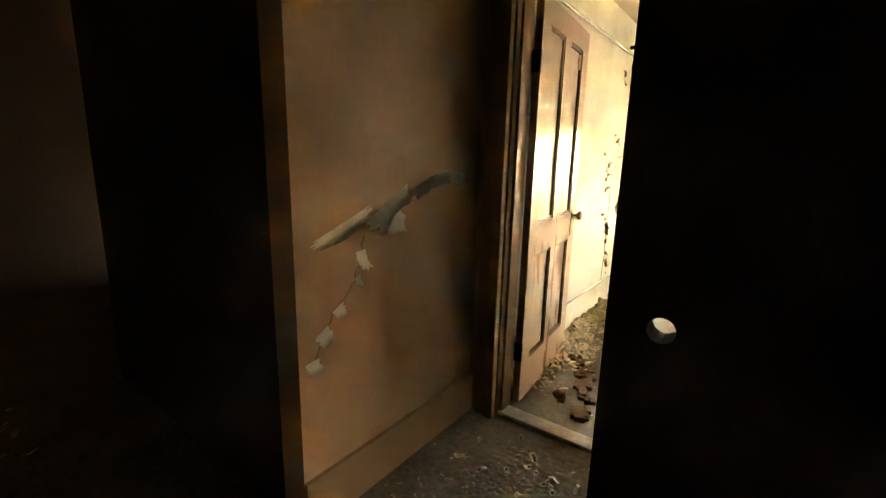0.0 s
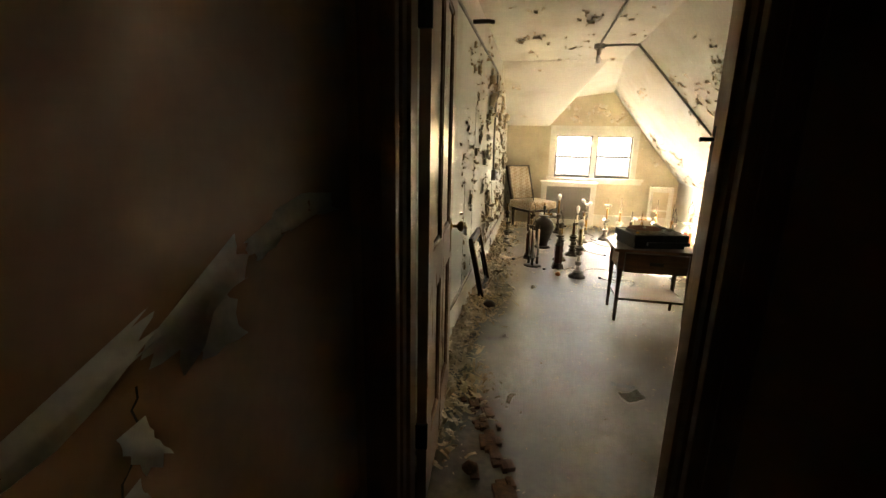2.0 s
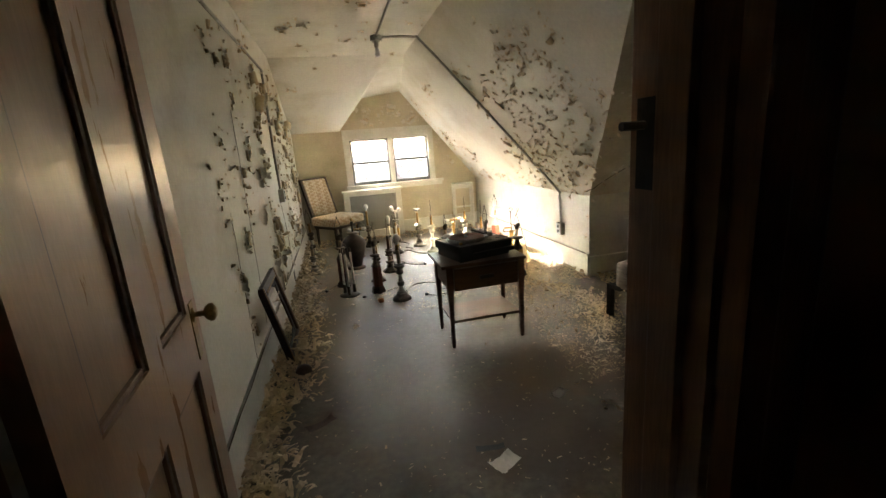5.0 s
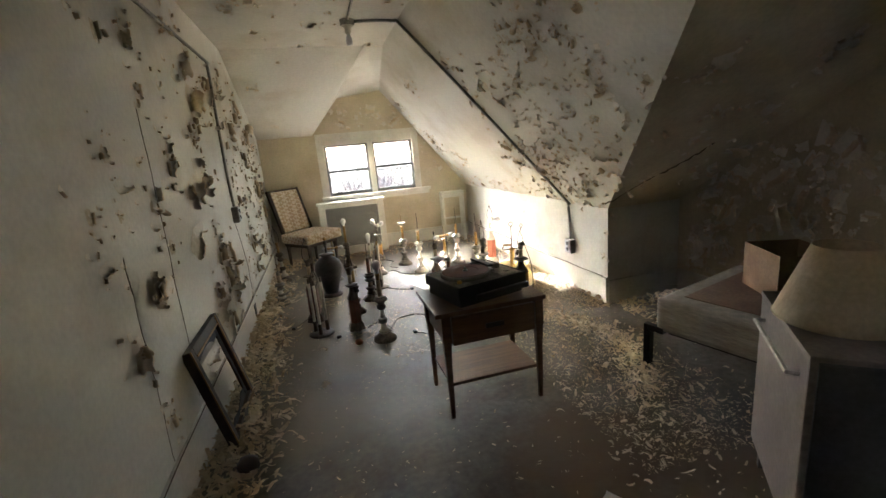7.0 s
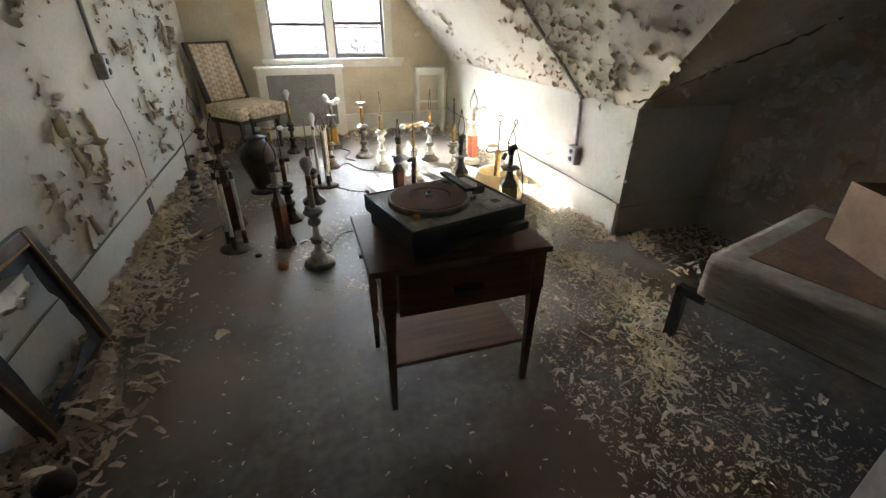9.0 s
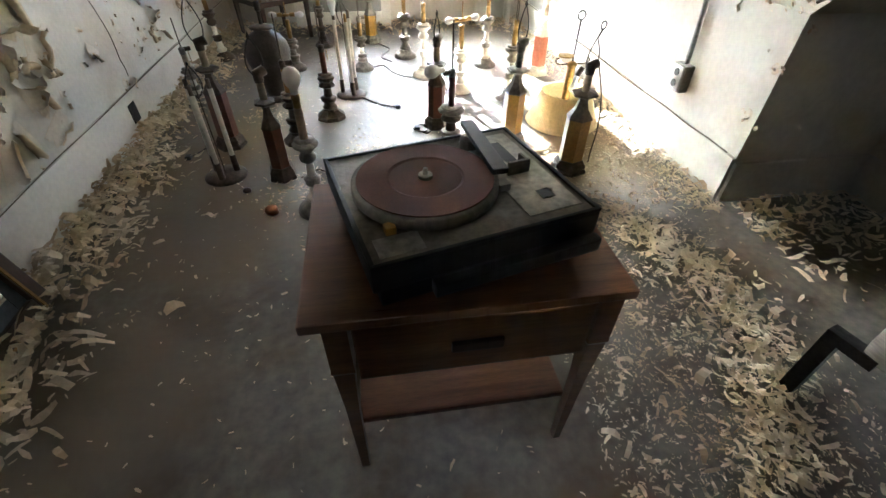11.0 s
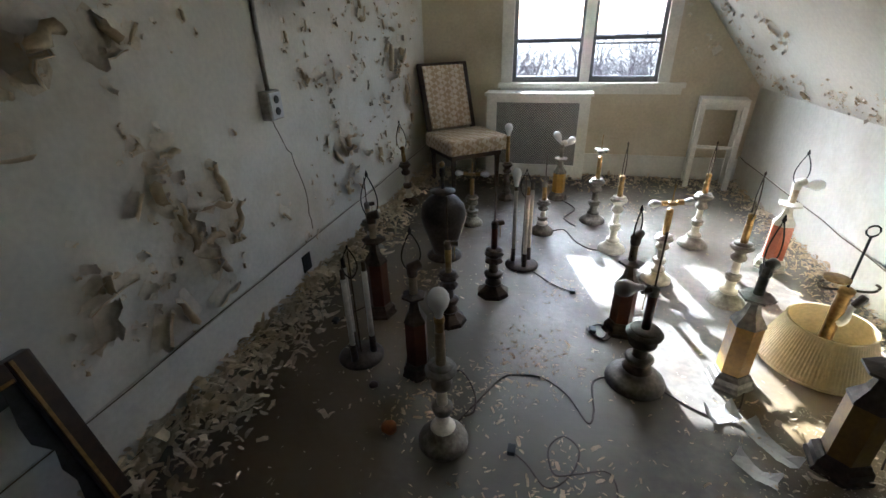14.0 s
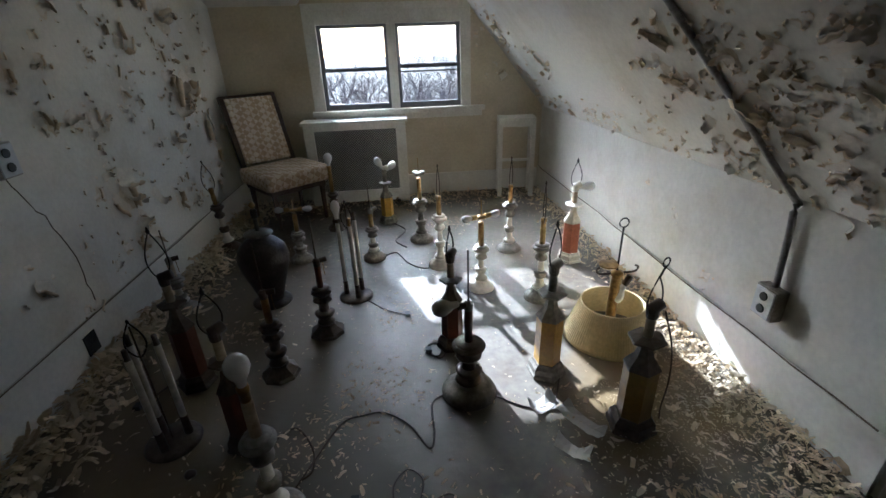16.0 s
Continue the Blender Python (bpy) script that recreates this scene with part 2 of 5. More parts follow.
def floor_tones(m, spots):
    """Patches of uneven outline mixed into the floor paint: brown stains, paler areas and painted shade."""
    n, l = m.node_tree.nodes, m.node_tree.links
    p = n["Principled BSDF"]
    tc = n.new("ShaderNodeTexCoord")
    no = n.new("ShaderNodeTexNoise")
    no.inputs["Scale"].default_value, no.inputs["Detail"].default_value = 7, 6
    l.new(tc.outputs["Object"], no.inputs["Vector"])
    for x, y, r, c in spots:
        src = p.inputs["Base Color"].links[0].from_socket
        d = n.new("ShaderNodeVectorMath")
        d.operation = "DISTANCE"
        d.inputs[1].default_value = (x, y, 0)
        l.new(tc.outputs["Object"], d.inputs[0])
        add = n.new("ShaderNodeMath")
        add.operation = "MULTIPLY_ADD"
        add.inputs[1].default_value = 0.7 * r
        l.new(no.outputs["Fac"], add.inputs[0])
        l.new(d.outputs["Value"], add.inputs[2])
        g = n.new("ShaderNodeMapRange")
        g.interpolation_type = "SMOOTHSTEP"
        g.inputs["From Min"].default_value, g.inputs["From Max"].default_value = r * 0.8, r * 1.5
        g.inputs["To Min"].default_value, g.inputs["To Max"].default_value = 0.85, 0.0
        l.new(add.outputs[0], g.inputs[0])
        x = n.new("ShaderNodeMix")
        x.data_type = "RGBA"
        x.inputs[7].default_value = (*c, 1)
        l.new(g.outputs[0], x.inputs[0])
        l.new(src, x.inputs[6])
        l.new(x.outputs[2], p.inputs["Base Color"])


# (0.35, 3.75) stains and darkens for weaker light; (1.6, 3.9) paints bedside shade
floor_tones(FLOORM, [(0.2, 6.2, 0.7, (0.17, 0.148, 0.112)), (-0.35, 7.0, 0.7, (0.19, 0.155, 0.105)), (0.35, 3.75, 0.5, (0.065, 0.042, 0.02)), (-0.45, 5.75, 0.45, (0.14, 0.095, 0.045)), (1.6, 3.9, 0.5, (0.07, 0.065, 0.06)), (0.72, 4.25, 0.42, (0.13, 0.075, 0.025)), (1.1, 4.0, 0.35, (0.12, 0.08, 0.04)), (-0.6, 6.3, 0.4, (0.17, 0.12, 0.065)), (-0.55, 5.0, 0.4, (0.16, 0.12, 0.07)), (1.45, 6.2, 0.4, (0.22, 0.15, 0.06)), (0.95, 5.2, 0.35, (0.19, 0.155, 0.11))])
CLOTH = lattice_cloth()
GRILLE = grille_metal()


# ---- mesh helpers ----
def solid(name, bm, material, smooth=False):
    me = bpy.data.meshes.new(name)
    bmesh.ops.recalc_face_normals(bm, faces=bm.faces)
    bm.to_mesh(me)
    bm.free()
    for m in (material if isinstance(material, (list, tuple)) else [material]):
        me.materials.append(m)
    if smooth:
        for f in me.polygons:
            f.use_smooth = True
    return new(name, me)


def part(name, bm, material, parent, label="", smooth=False):
    ob = solid(name, bm, material, smooth)
    ob.parent = parent
    if label:
        ob["label"] = label
    return ob


def thing(name, m, label, category, group=""):
    ob = new(name)
    ob.empty_display_size = 0.1
    ob.matrix_world = m
    return tagged(ob, label, category, group)


def structure(ob, label=""):
    return tagged(ob, label, kind="structure")


def box(x0, x1, y0, y1, z0, z1, bevel=0.0, bm=None, m=None):
    own = bmesh.new()
    bmesh.ops.create_cube(own, size=1)
    for v in own.verts:
        v.co = Vector((x0 + (v.co.x + 0.5) * (x1 - x0), y0 + (v.co.y + 0.5) * (y1 - y0), z0 + (v.co.z + 0.5) * (z1 - z0)))
    if bevel:
        bmesh.ops.bevel(own, geom=own.edges[:], offset=bevel, segments=2, affect="EDGES", profile=0.7)
    if m is not None:
        own.transform(m)
    if bm is None:
        return own
    return join(bm, own)


def join(bm, own):
    me = bpy.data.meshes.new("tmp")
    own.to_mesh(me)
    own.free()
    bm.from_mesh(me)
    bpy.data.meshes.remove(me)
    return bm


def lathe(profile, seg=20, cx=0, cy=0, bm=None, turn=0.0, cap=True):
    """A turned shape from (radius, height) pairs, bottom first; few segments give a prism."""
    bm = bm or bmesh.new()
    rings = []
    for r, z in profile:
        rings.append([bm.verts.new((cx + r * math.cos(turn + 2 * math.pi * i / seg), cy + r * math.sin(turn + 2 * math.pi * i / seg), z)) for i in range(seg)])
    for a, b in zip(rings, rings[1:]):
        for i in range(seg):
            bm.faces.new((a[i], a[(i + 1) % seg], b[(i + 1) % seg], b[i]))
    if cap:
        bm.faces.new(rings[0][::-1])
        bm.faces.new(rings[-1])
    return bm


def tube(points, r, seg=8, bm=None, closed=False):
    """A round rod along points."""
    bm = bm or bmesh.new()
    pts = [Vector(p) for p in points]
    rings, k = [], len(pts)
    for i, p in enumerate(pts):
        if closed:
            d = (pts[(i + 1) % k] - pts[i - 1]).normalized()
        else:
            d = (pts[min(i + 1, k - 1)] - pts[max(i - 1, 0)]).normalized()
        side = d.cross(Vector((0, 0, 1)) if abs(d.z) < 0.9 else Vector((1, 0, 0))).normalized()
        up = side.cross(d)
        rr = r[i] if isinstance(r, (list, tuple)) else r
        rings.append([bm.verts.new(p + rr * (math.cos(2 * math.pi * j / seg) * side + math.sin(2 * math.pi * j / seg) * up)) for j in range(seg)])
    for i in range(k if closed else k - 1):
        a, b = rings[i], rings[(i + 1) % k]
        for j in range(seg):
            bm.faces.new((a[j], a[(j + 1) % seg], b[(j + 1) % seg], b[j]))
    if not closed:
        bm.faces.new(rings[0][::-1])
        bm.faces.new(rings[-1])
    return bm


def slab(corners, thick, grow=0.0):
    """A flat panel through corners, thickened away from the room (against the order's normal)."""
    bm = bmesh.new()
    c = [Vector(p) for p in corners]
    n = (c[1] - c[0]).cross(c[2] - c[0]).normalized()
    lo = [bm.verts.new(p) for p in c]
    hi = [bm.verts.new(p - n * thick) for p in c]
    bm.faces.new(lo)
    bm.faces.new(hi[::-1])
    for i in range(len(c)):
        j = (i + 1) % len(c)
        bm.faces.new((lo[i], hi[i], hi[j], lo[j]))
    return bm


def smooth_path(points, steps=6):
    """Points along a soft curve through the given ones."""
    p = [Vector(q) for q in points]
    out = []
    for i in range(len(p) - 1):
        a, b, c, d = p[max(i - 1, 0)], p[i], p[i + 1], p[min(i + 2, len(p) - 1)]
        for s in range(steps):
            u = s / steps
            out.append(0.5 * ((2 * b) + (c - a) * u + (2 * a - 5 * b + 4 * c - d) * u * u + (3 * b - a - 3 * c + d) * u ** 3))
    out.append(p[-1])
    return out


# ---- the shell of the place ----
X0, XK, XE, YB, YD, H = -1.0, 1.9, 2.6, 9.2, 2.55, 2.46
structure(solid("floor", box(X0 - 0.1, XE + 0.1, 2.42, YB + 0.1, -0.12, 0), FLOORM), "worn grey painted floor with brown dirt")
structure(solid("hall_floor", box(-5.1, 1.0, -0.9, 2.42, -0.12, 0), HALLFLOOR), "dusty hall floor")
structure(solid("wall_west", box(X0 - 0.12, X0, YD - 0.075, YB + 0.1, 0, 2.58), WALL), "cream painted plaster wall with peeling paint")
structure(solid("hall_wall_west", box(X0 - 0.12, X0, 1.37, YD - 0.075, 0, 2.58), HALL), "hall wall coloured near black for the unlit passage with torn paper")
structure(solid("hall_wall_return", box(-2.65, X0 - 0.12, 1.37, 1.49, 0, 2.8), PASSAGE_SHADE), "hall wall coloured near black for the unlit passage")
structure(solid("hall_wall_side", box(-2.77, -2.65, 1.37, 2.6, 0, 2.8), PASSAGE_SHADE))
structure(solid("hall_wall_far", box(-5.1, -2.77, 2.5, 2.6, 0, 2.8), PASSAGE_SHADE))
# unseen wall behind the start, kept tan to bounce light into the hall
structure(solid("hall_wall_south", box(-5.1, 1.0, -0.9, -0.8, 0, 2.8), HALL))
structure(solid("hall_wall_east", box(0.9, 1.0, -0.8, 2.4, 0, 2.58), HALL))
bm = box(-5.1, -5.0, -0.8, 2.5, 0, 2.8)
structure(solid("hall_wall_end", bm, PASSAGE_SHADE))
bm = box(X0 - 0.12, 1.0, -0.9, YD - 0.15, H, 2.8)
box(-5.1, X0 - 0.12, -0.9, 2.6, 2.8, 2.92, bm=bm)
structure(solid("hall_ceiling", bm, HALL))
# door wall with its opening
DX0, DX1, DZ = -0.86, 0.008, 2.06
bm = box(X0, DX0, YD - 0.15, YD, 0, H)
box(DX1, XE + 0.1, YD - 0.15, YD, 0, H, bm=bm)
box(DX0, DX1, YD - 0.15, YD, DZ, H, bm=bm)
structure(solid("wall_south", bm, WALL), "cream plaster wall round the doorway")
bm = box(X0, DX0 - 0.001, YD - 0.154, YD - 0.15, 0, H)
box(DX1, 0.9, YD - 0.154, YD - 0.15, 0, H, bm=bm)
box(DX0, DX1, YD - 0.154, YD - 0.15, DZ, H, bm=bm)
structure(solid("hall_wall_north", bm, HALL), "tan painted hall side of the door wall")
# knee wall, alcove, end wall
structure(solid("wall_knee", box(XK, XK + 0.1, 5.7, YB + 0.1, 0, 0.86), WALL), "low cream knee wall with peeling paint")
structure(solid("wall_alcove", box(XK + 0.1, XE + 0.1, 5.7, 5.8, 0, 0.86), WALL), "cream alcove wall")
structure(solid("wall_east", box(XE, XE + 0.1, YD, 5.7, 0, 2.6), YELLOWED), "cream alcove end wall with peeling paint")
# window wall
WX0, WX1, WZ0, WZ1 = -0.15, 1.11, 0.84, 1.55
bm = box(X0, XK + 0.2, YB, YB + 0.1, 0, WZ0)
box(X0, WX0, YB, YB + 0.1, WZ0, WZ1, bm=bm)
box(WX1, XK + 0.2, YB, YB + 0.1, WZ0, WZ1, bm=bm)
box(X0, XK + 0.2, YB, YB + 0.1, WZ1, 2.6, bm=bm)
structure(solid("wall_north", bm, YELLOWED), "cream plaster gable wall round the window")
# ceilings and roof slopes
structure(solid("ceiling", slab([(X0, 2.4, H), (X0, 7.5, H), (0.55, 7.5, H), (0.55, 3.06, H), (XE, 3.06, H), (XE, 2.4, H)], 0.12), WALL), "flat cream ceiling with flaking paint")
structure(solid("ceiling_slope_back", slab([(X0, 7.5, H), (X0, YB, 1.70), (-0.28, YB, 1.70), (0.36, 7.5, H)], 0.12), WALL), "sloping cream ceiling")
structure(solid("ceiling_slope_gable", slab([(0.36, 7.5, H), (-0.28, YB, 1.70), (0.12, YB, 2.172)], 0.12), WALL), "small steep gable ceiling")
structure(solid("ceiling_slope_cap", slab([(0.36, 7.5, H), (0.12, YB, 2.172), (0.72, YB, 2.25), (0.55, 7.5, H)], 0.12), WALL), "narrow ceiling strip over the window gable")
structure(solid("ceiling_slope_east", slab([(XK, 5.7, 0.80), (0.55, 3.06, H), (0.55, 7.5, H), (0.72, YB, 2.25), (XK, YB, 0.80)], 0.12), WALL), "steep cream roof slope with heavy peeling")
structure(solid("ceiling_slope_alcove", slab([(XK, 5.7, 0.80), (XE, 5.7, 0.80), (XE, 3.06, H), (0.55, 3.06, H)], 0.12), YELLOWED), "sloping alcove ceiling")
# baseboards
def baseboard(name, x0, x1, y0, y1, h, material=WALL):
    bm = box(x0, x1, y0, y1, 0, h, 0.004)
    structure(solid(name, bm, material), "flat painted baseboard")
baseboard("baseboard", X0, X0 + 0.018, 2.56, YB - 0.001, 0.24)
baseboard("baseboard", XK - 0.018, XK, 5.7, YB - 0.001, 0.22)
baseboard("baseboard", X0 + 0.018, XK - 0.018, YB - 0.018, YB, 0.2)
baseboard("baseboard", X0, X0 + 0.018, 1.37, 2.39, 0.2, HALL)
baseboard("baseboard", XK, XE, 5.682, 5.7, 0.2)
baseboard("baseboard", XE - 0.018, XE, 2.6, 5.68, 0.2)

# door casing, sill, jambs
bm = box(DX0 - 0.10, DX0 - 0.035, YD - 0.176, YD - 0.154, 0, DZ + 0.02, 0.005)
structure(solid("trim", bm, TRIM), "dark varnished door casing")
structure(solid("trim", box(DX0 - 0.035, DX0 + 0.012, YD - 0.19, YD - 0.154, 0, DZ + 0.02, 0.006), TRIM), "dark varnished door casing")
structure(solid("trim", box(DX1 + 0.035, DX1 + 0.11, YD - 0.176, YD - 0.154, 0, DZ + 0.02, 0.005), TRIM), "dark varnished door casing")
structure(solid("trim", box(DX1 - 0.012, DX1 + 0.035, YD - 0.19, YD - 0.154, 0, DZ + 0.02, 0.006), TRIM), "dark varnished door casing")
structure(solid("trim", box(DX0 - 0.1, DX1 + 0.11, YD - 0.18, YD - 0.154, DZ + 0.022, DZ + 0.13, 0.005), TRIM), "dark varnished door casing")
for x0, x1 in ((DX0 + 0.001, DX0 + 0.02), (DX1 - 0.02, DX1 - 0.001)):
    structure(solid("trim", box(x0, x1, YD - 0.15, YD + 0.004, 0, DZ, 0.002), TRIM), "dark varnished door jamb")
structure(solid("trim", box(DX0 + 0.02, DX0 + 0.034, YD - 0.115, YD - 0.06, 0, DZ, 0.003), TRIM), "door stop")
structure(solid("trim", box(DX1 - 0.034, DX1 - 0.02, YD - 0.115, YD - 0.06, 0, DZ, 0.003), TRIM), "door stop")
structure(solid("trim", box(DX1 - 0.001, DX1 + 0.09, YD, YD + 0.02, 0, DZ + 0.09, 0.004), TRIM), "room-side door casing")
structure(solid("trim", box(DX0 - 0.09, DX0 + 0.001, YD, YD + 0.02, 0, DZ + 0.09, 0.004), TRIM), "room-side door casing")
structure(solid("door_sill", box(DX0, DX1, YD - 0.13, YD - 0.04, 0, 0.022, 0.008), mat("worn_sill", (0.30, 0.24, 0.18), (0.46, 0.40, 0.32), 9, 0.6)), "worn pale door sill")
strike = structure(solid("strike_plate", box(DX1 - 0.025, DX1 - 0.02, YD - 0.05, YD - 0.015, 1.30, 1.42, 0.001), IRON))
bm = tube([(DX1 - 0.06, YD - 0.03, 1.385), (DX1 - 0.02, YD - 0.03, 1.385)], 0.006)
part("latch_bolt", bm, IRON, strike)


# ---- the window ----
win = structure(new("window_1"), "double window with grey sashes")
def wpart(name, bm, material, parent=win, label=""):
    return part(name, bm, material, parent, label)
for x0, x1, z0, z1 in ((WX0 - 0.10, WX0 + 0.004, WZ0 - 0.02, WZ1 + 0.1), (WX1 - 0.004, WX1 + 0.09, WZ0 - 0.02, WZ1 + 0.1), (WX0 - 0.10, WX1 + 0.09, WZ1 + 0.102, WZ1 + 0.16), (WX0 + 0.006, WX1 - 0.006, WZ1 - 0.005, WZ1 + 0.1), (0.455, 0.535, WZ0, WZ1 - 0.007)):
    wpart("window_frame", box(x0, x1, YB - 0.022, YB - 0.0005, z0, z1, 0.004), WHITE)
wpart("window_frame", box(0.465, 0.525, YB, YB + 0.1, WZ0, WZ1), WHITE)
wpart("window_sill", box(WX0 - 0.12, WX1 + 0.22, YB - 0.055, YB + 0.03, WZ0 - 0.045, WZ0 - 0.002, 0.006), WHITE)
wpart("apron", box(WX0 - 0.1, WX1 + 0.2, YB - 0.016, YB - 0.0005, WZ0 - 0.1, WZ0 - 0.047, 0.003), WHITE)
for x0, x1, meet in ((WX0, 0.465, 1.185), (0.525, WX1, 1.20)):
    for z0, z1, y in ((WZ0, meet + 0.012, YB + 0.012), (meet - 0.012, WZ1, YB + 0.036)):
        t = 0.036
        f = wpart("sash", box(x0, x0 + t, y, y + 0.022, z0, z1, 0.002), SASH)
        part("stile", box(x1 - t, x1, y, y + 0.022, z0, z1, 0.002), SASH, f)
        part("rail", box(x0 + t, x1 - t, y, y + 0.022, z0, z0 + (0.05 if z0 == WZ0 else 0.03), 0.002), SASH, f)
        part("rail", box(x0 + t, x1 - t, y, y + 0.022, z1 - 0.03, z1, 0.002), SASH, f)
        g = part("pane", box(x0 + t, x1 - t, y + 0.009, y + 0.013, z0 + 0.024, z1 - 0.024), GLASS, f)
        g.visible_shadow = False
part("loose_slat", box(0.56, 1.08, YB + 0.04, YB + 0.05, 1.145, 1.16), SASH, win)
cordw = tube(smooth_path([(0.49, YB - 0.03, 1.55), (0.50, YB - 0.04, 1.3), (0.47, YB - 0.05, 1.1), (0.53, YB - 0.06, 0.85), (0.55, YB - 0.12, 0.79)]), 0.002, 5)
part("sash_cord", cordw, PAPER, win, "frayed pale sash cord")


# ---- the room door, standing open ----
def panel_door(name, m, w, h, t, face, groove, label):
    d = thing(name, m, label, "door")
    d["kind"] = "structure"
    s = 0.115
    rails = [(0, w, 0, 0.22), (0, w, 0.80, 0.97), (0, w, h - 0.12, h), (0, s, 0.22, 0.80), (w - s, w, 0.22, 0.80), (0, s, 0.97, h - 0.12), (w - s, w, 0.97, h - 0.12), (w / 2 - 0.05, w / 2 + 0.05, 0.22, 0.80), (w / 2 - 0.05, w / 2 + 0.05, 0.97, h - 0.12)]
    bm = bmesh.new()
    for x0, x1, z0, z1 in rails:
        box(x0, x1, -t, 0, z0, z1, bm=bm)
    part("door_leaf", bm, face, d)
    for x0, x1 in ((s, w / 2 - 0.05), (w / 2 + 0.05, w - s)):
        for z0, z1 in ((0.22, 0.80), (0.97, h - 0.12)):
            p = part("door_panel", box(x0, x1, -t + 0.014, -0.014, z0, z1), face, d)
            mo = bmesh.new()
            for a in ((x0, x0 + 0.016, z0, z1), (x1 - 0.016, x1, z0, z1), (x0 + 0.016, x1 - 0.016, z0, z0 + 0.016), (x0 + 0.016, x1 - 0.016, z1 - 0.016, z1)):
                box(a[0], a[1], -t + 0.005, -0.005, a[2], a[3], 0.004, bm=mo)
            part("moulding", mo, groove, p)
    return d


DOOR_M = pose(-0.84, 2.575, 0.012, 0, 0, 95)
room_door = panel_door("door_1", DOOR_M, 0.80, 2.03, 0.036, DOORM, DOORGROOVE, "tan painted four-panel door standing open")
for side in (-1, 1):
    y0 = -0.036 if side < 0 else 0.0
    k = lathe([(0.022, 0), (0.022, 0.004), (0.008, 0.008), (0.008, 0.03), (0.018, 0.036), (0.026, 0.046), (0.026, 0.056), (0.014, 0.064)], 16)
    k.transform(Matrix.Translation((0.735, y0, 0.95)) @ pose(0, 0, 0, 90 if side < 0 else -90, 0, 0))
    part("door_knob", k, BRASS, room_door, "old brass knob", True)
part("lock_plate", box(0.712, 0.757, -0.039, -0.036, 0.82, 0.99, 0.002), BRASS, room_door, "tarnished brass escutcheon")
part("number_plate", box(0.60, 0.645, -0.039, -0.036, 1.80, 1.88, 0.002), BRASS, room_door)
for z in (0.24, 1.68):
    part("hinge", box(-0.012, 0.004, -0.040, 0.004, z, z + 0.1, 0.002), IRON, room_door)

# the dark hall door at the start
hd = thing("door_2", pose(0.0, 1.10, 0.012, 0, 0, 2), "dark-stained hall door with an empty knob hole", "door")
hd["kind"] = "structure"
bm = bmesh.new()
hz, hx, hr = 1.115, 0.055, 0.014
seg = 16
for y in (-0.018, 0.018):
    ring = [bm.verts.new((hx + hr * math.cos(2 * math.pi * i / seg), y, hz + hr * math.sin(2 * math.pi * i / seg))) for i in range(seg)]
    sq = []
    for i in range(seg):
        a = 2 * math.pi * i / seg
        k = 0.055 / max(abs(math.cos(a)), abs(math.sin(a)))
        sq.append(bm.verts.new((hx + k * math.cos(a), y, hz + k * math.sin(a))))
    for i in range(seg):
        bm.faces.new((ring[i], ring[(i + 1) % seg], sq[(i + 1) % seg], sq[i]))
    if y < 0:
        first = ring
for i in range(seg):
    bm.faces.new((first[i], first[(i + 1) % seg], ring[(i + 1) % seg], ring[i]))
box(0, 0.11, -0.018, 0.018, 0, hz - 0.055, bm=bm)
box(0, 0.11, -0.018, 0.018, hz + 0.055, 2.03, bm=bm)
box(0, 0.0005, -0.018, 0.018, hz - 0.055, hz + 0.055, bm=bm)
box(0.11, 0.80, -0.018, 0.018, 0, 2.03, bm=bm)
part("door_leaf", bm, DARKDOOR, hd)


# ---- peeling paint on walls and slopes ----
rnd = random.Random(7)


def flake(bm, o, u, v, n, w, h, curl, lay, rg):
    """A torn paint flake: fixed along one edge at o, running along v, width along u; flat at first, then rolling up off the wall along n. Face and back are two skins."""
    nu, nv = 4, 8
    jag = [rg.uniform(0.7, 1.0) for _ in range(nu + 1)]
    side = [(rg.uniform(-0.12, 0.12), rg.uniform(-0.12, 0.12)) for _ in range(nv + 1)]
    flat, skew = rg.uniform(0.35, 0.7), rg.uniform(-0.3, 0.3)
    for k, off in ((0, 0.0012), (1, 0.0)):
        grid = []
        for i in range(nu + 1):
            a, along, lift, col = i / nu, 0.0, 0.0, []
            for j in range(nv + 1):
                b = j / nv
                if j:
                    ang = lay + curl * (1 + skew * (a - 0.5)) * max(0.0, (b - flat) / (1 - flat)) ** 1.2
                    along += math.cos(ang) * h * jag[i] / nv
                    lift += math.sin(ang) * h * jag[i] / nv
                a2 = a + side[j][0] * (1 - a) + side[j][1] * a
                ang = lay if not j else ang
                col.append(bm.verts.new(o + u * ((a2 - 0.5) * w * (1 - 0.2 * b)) + v * (along - math.sin(ang) * off) + n * (0.002 + max(lift, 0.0) + math.cos(ang) * off)))
            grid.append(col)
        for i in range(nu):
            for j in range(nv):
                f = bm.faces.new((grid[i][j], grid[i + 1][j], grid[i + 1][j + 1], grid[i][j + 1]))
                f.material_index = k
                f.smooth = True


def bare(bm, o, u, v, n, r, rg):
    """A thin irregular patch where the paint has come away."""
    seg = 11
    ring = []
    for i in range(seg):
        a = 2 * math.pi * i / seg
        k = r * rg.uniform(0.5, 1.1)
        ring.append(bm.verts.new(o + u * (k * math.cos(a)) + v * (k * 1.2 * math.sin(a)) + n * 0.0016))
    c = bm.verts.new(o + n * 0.0018)
    for i in range(seg):
        f = bm.faces.new((c, ring[i], ring[(i + 1) % seg]))
        f.material_index = 2


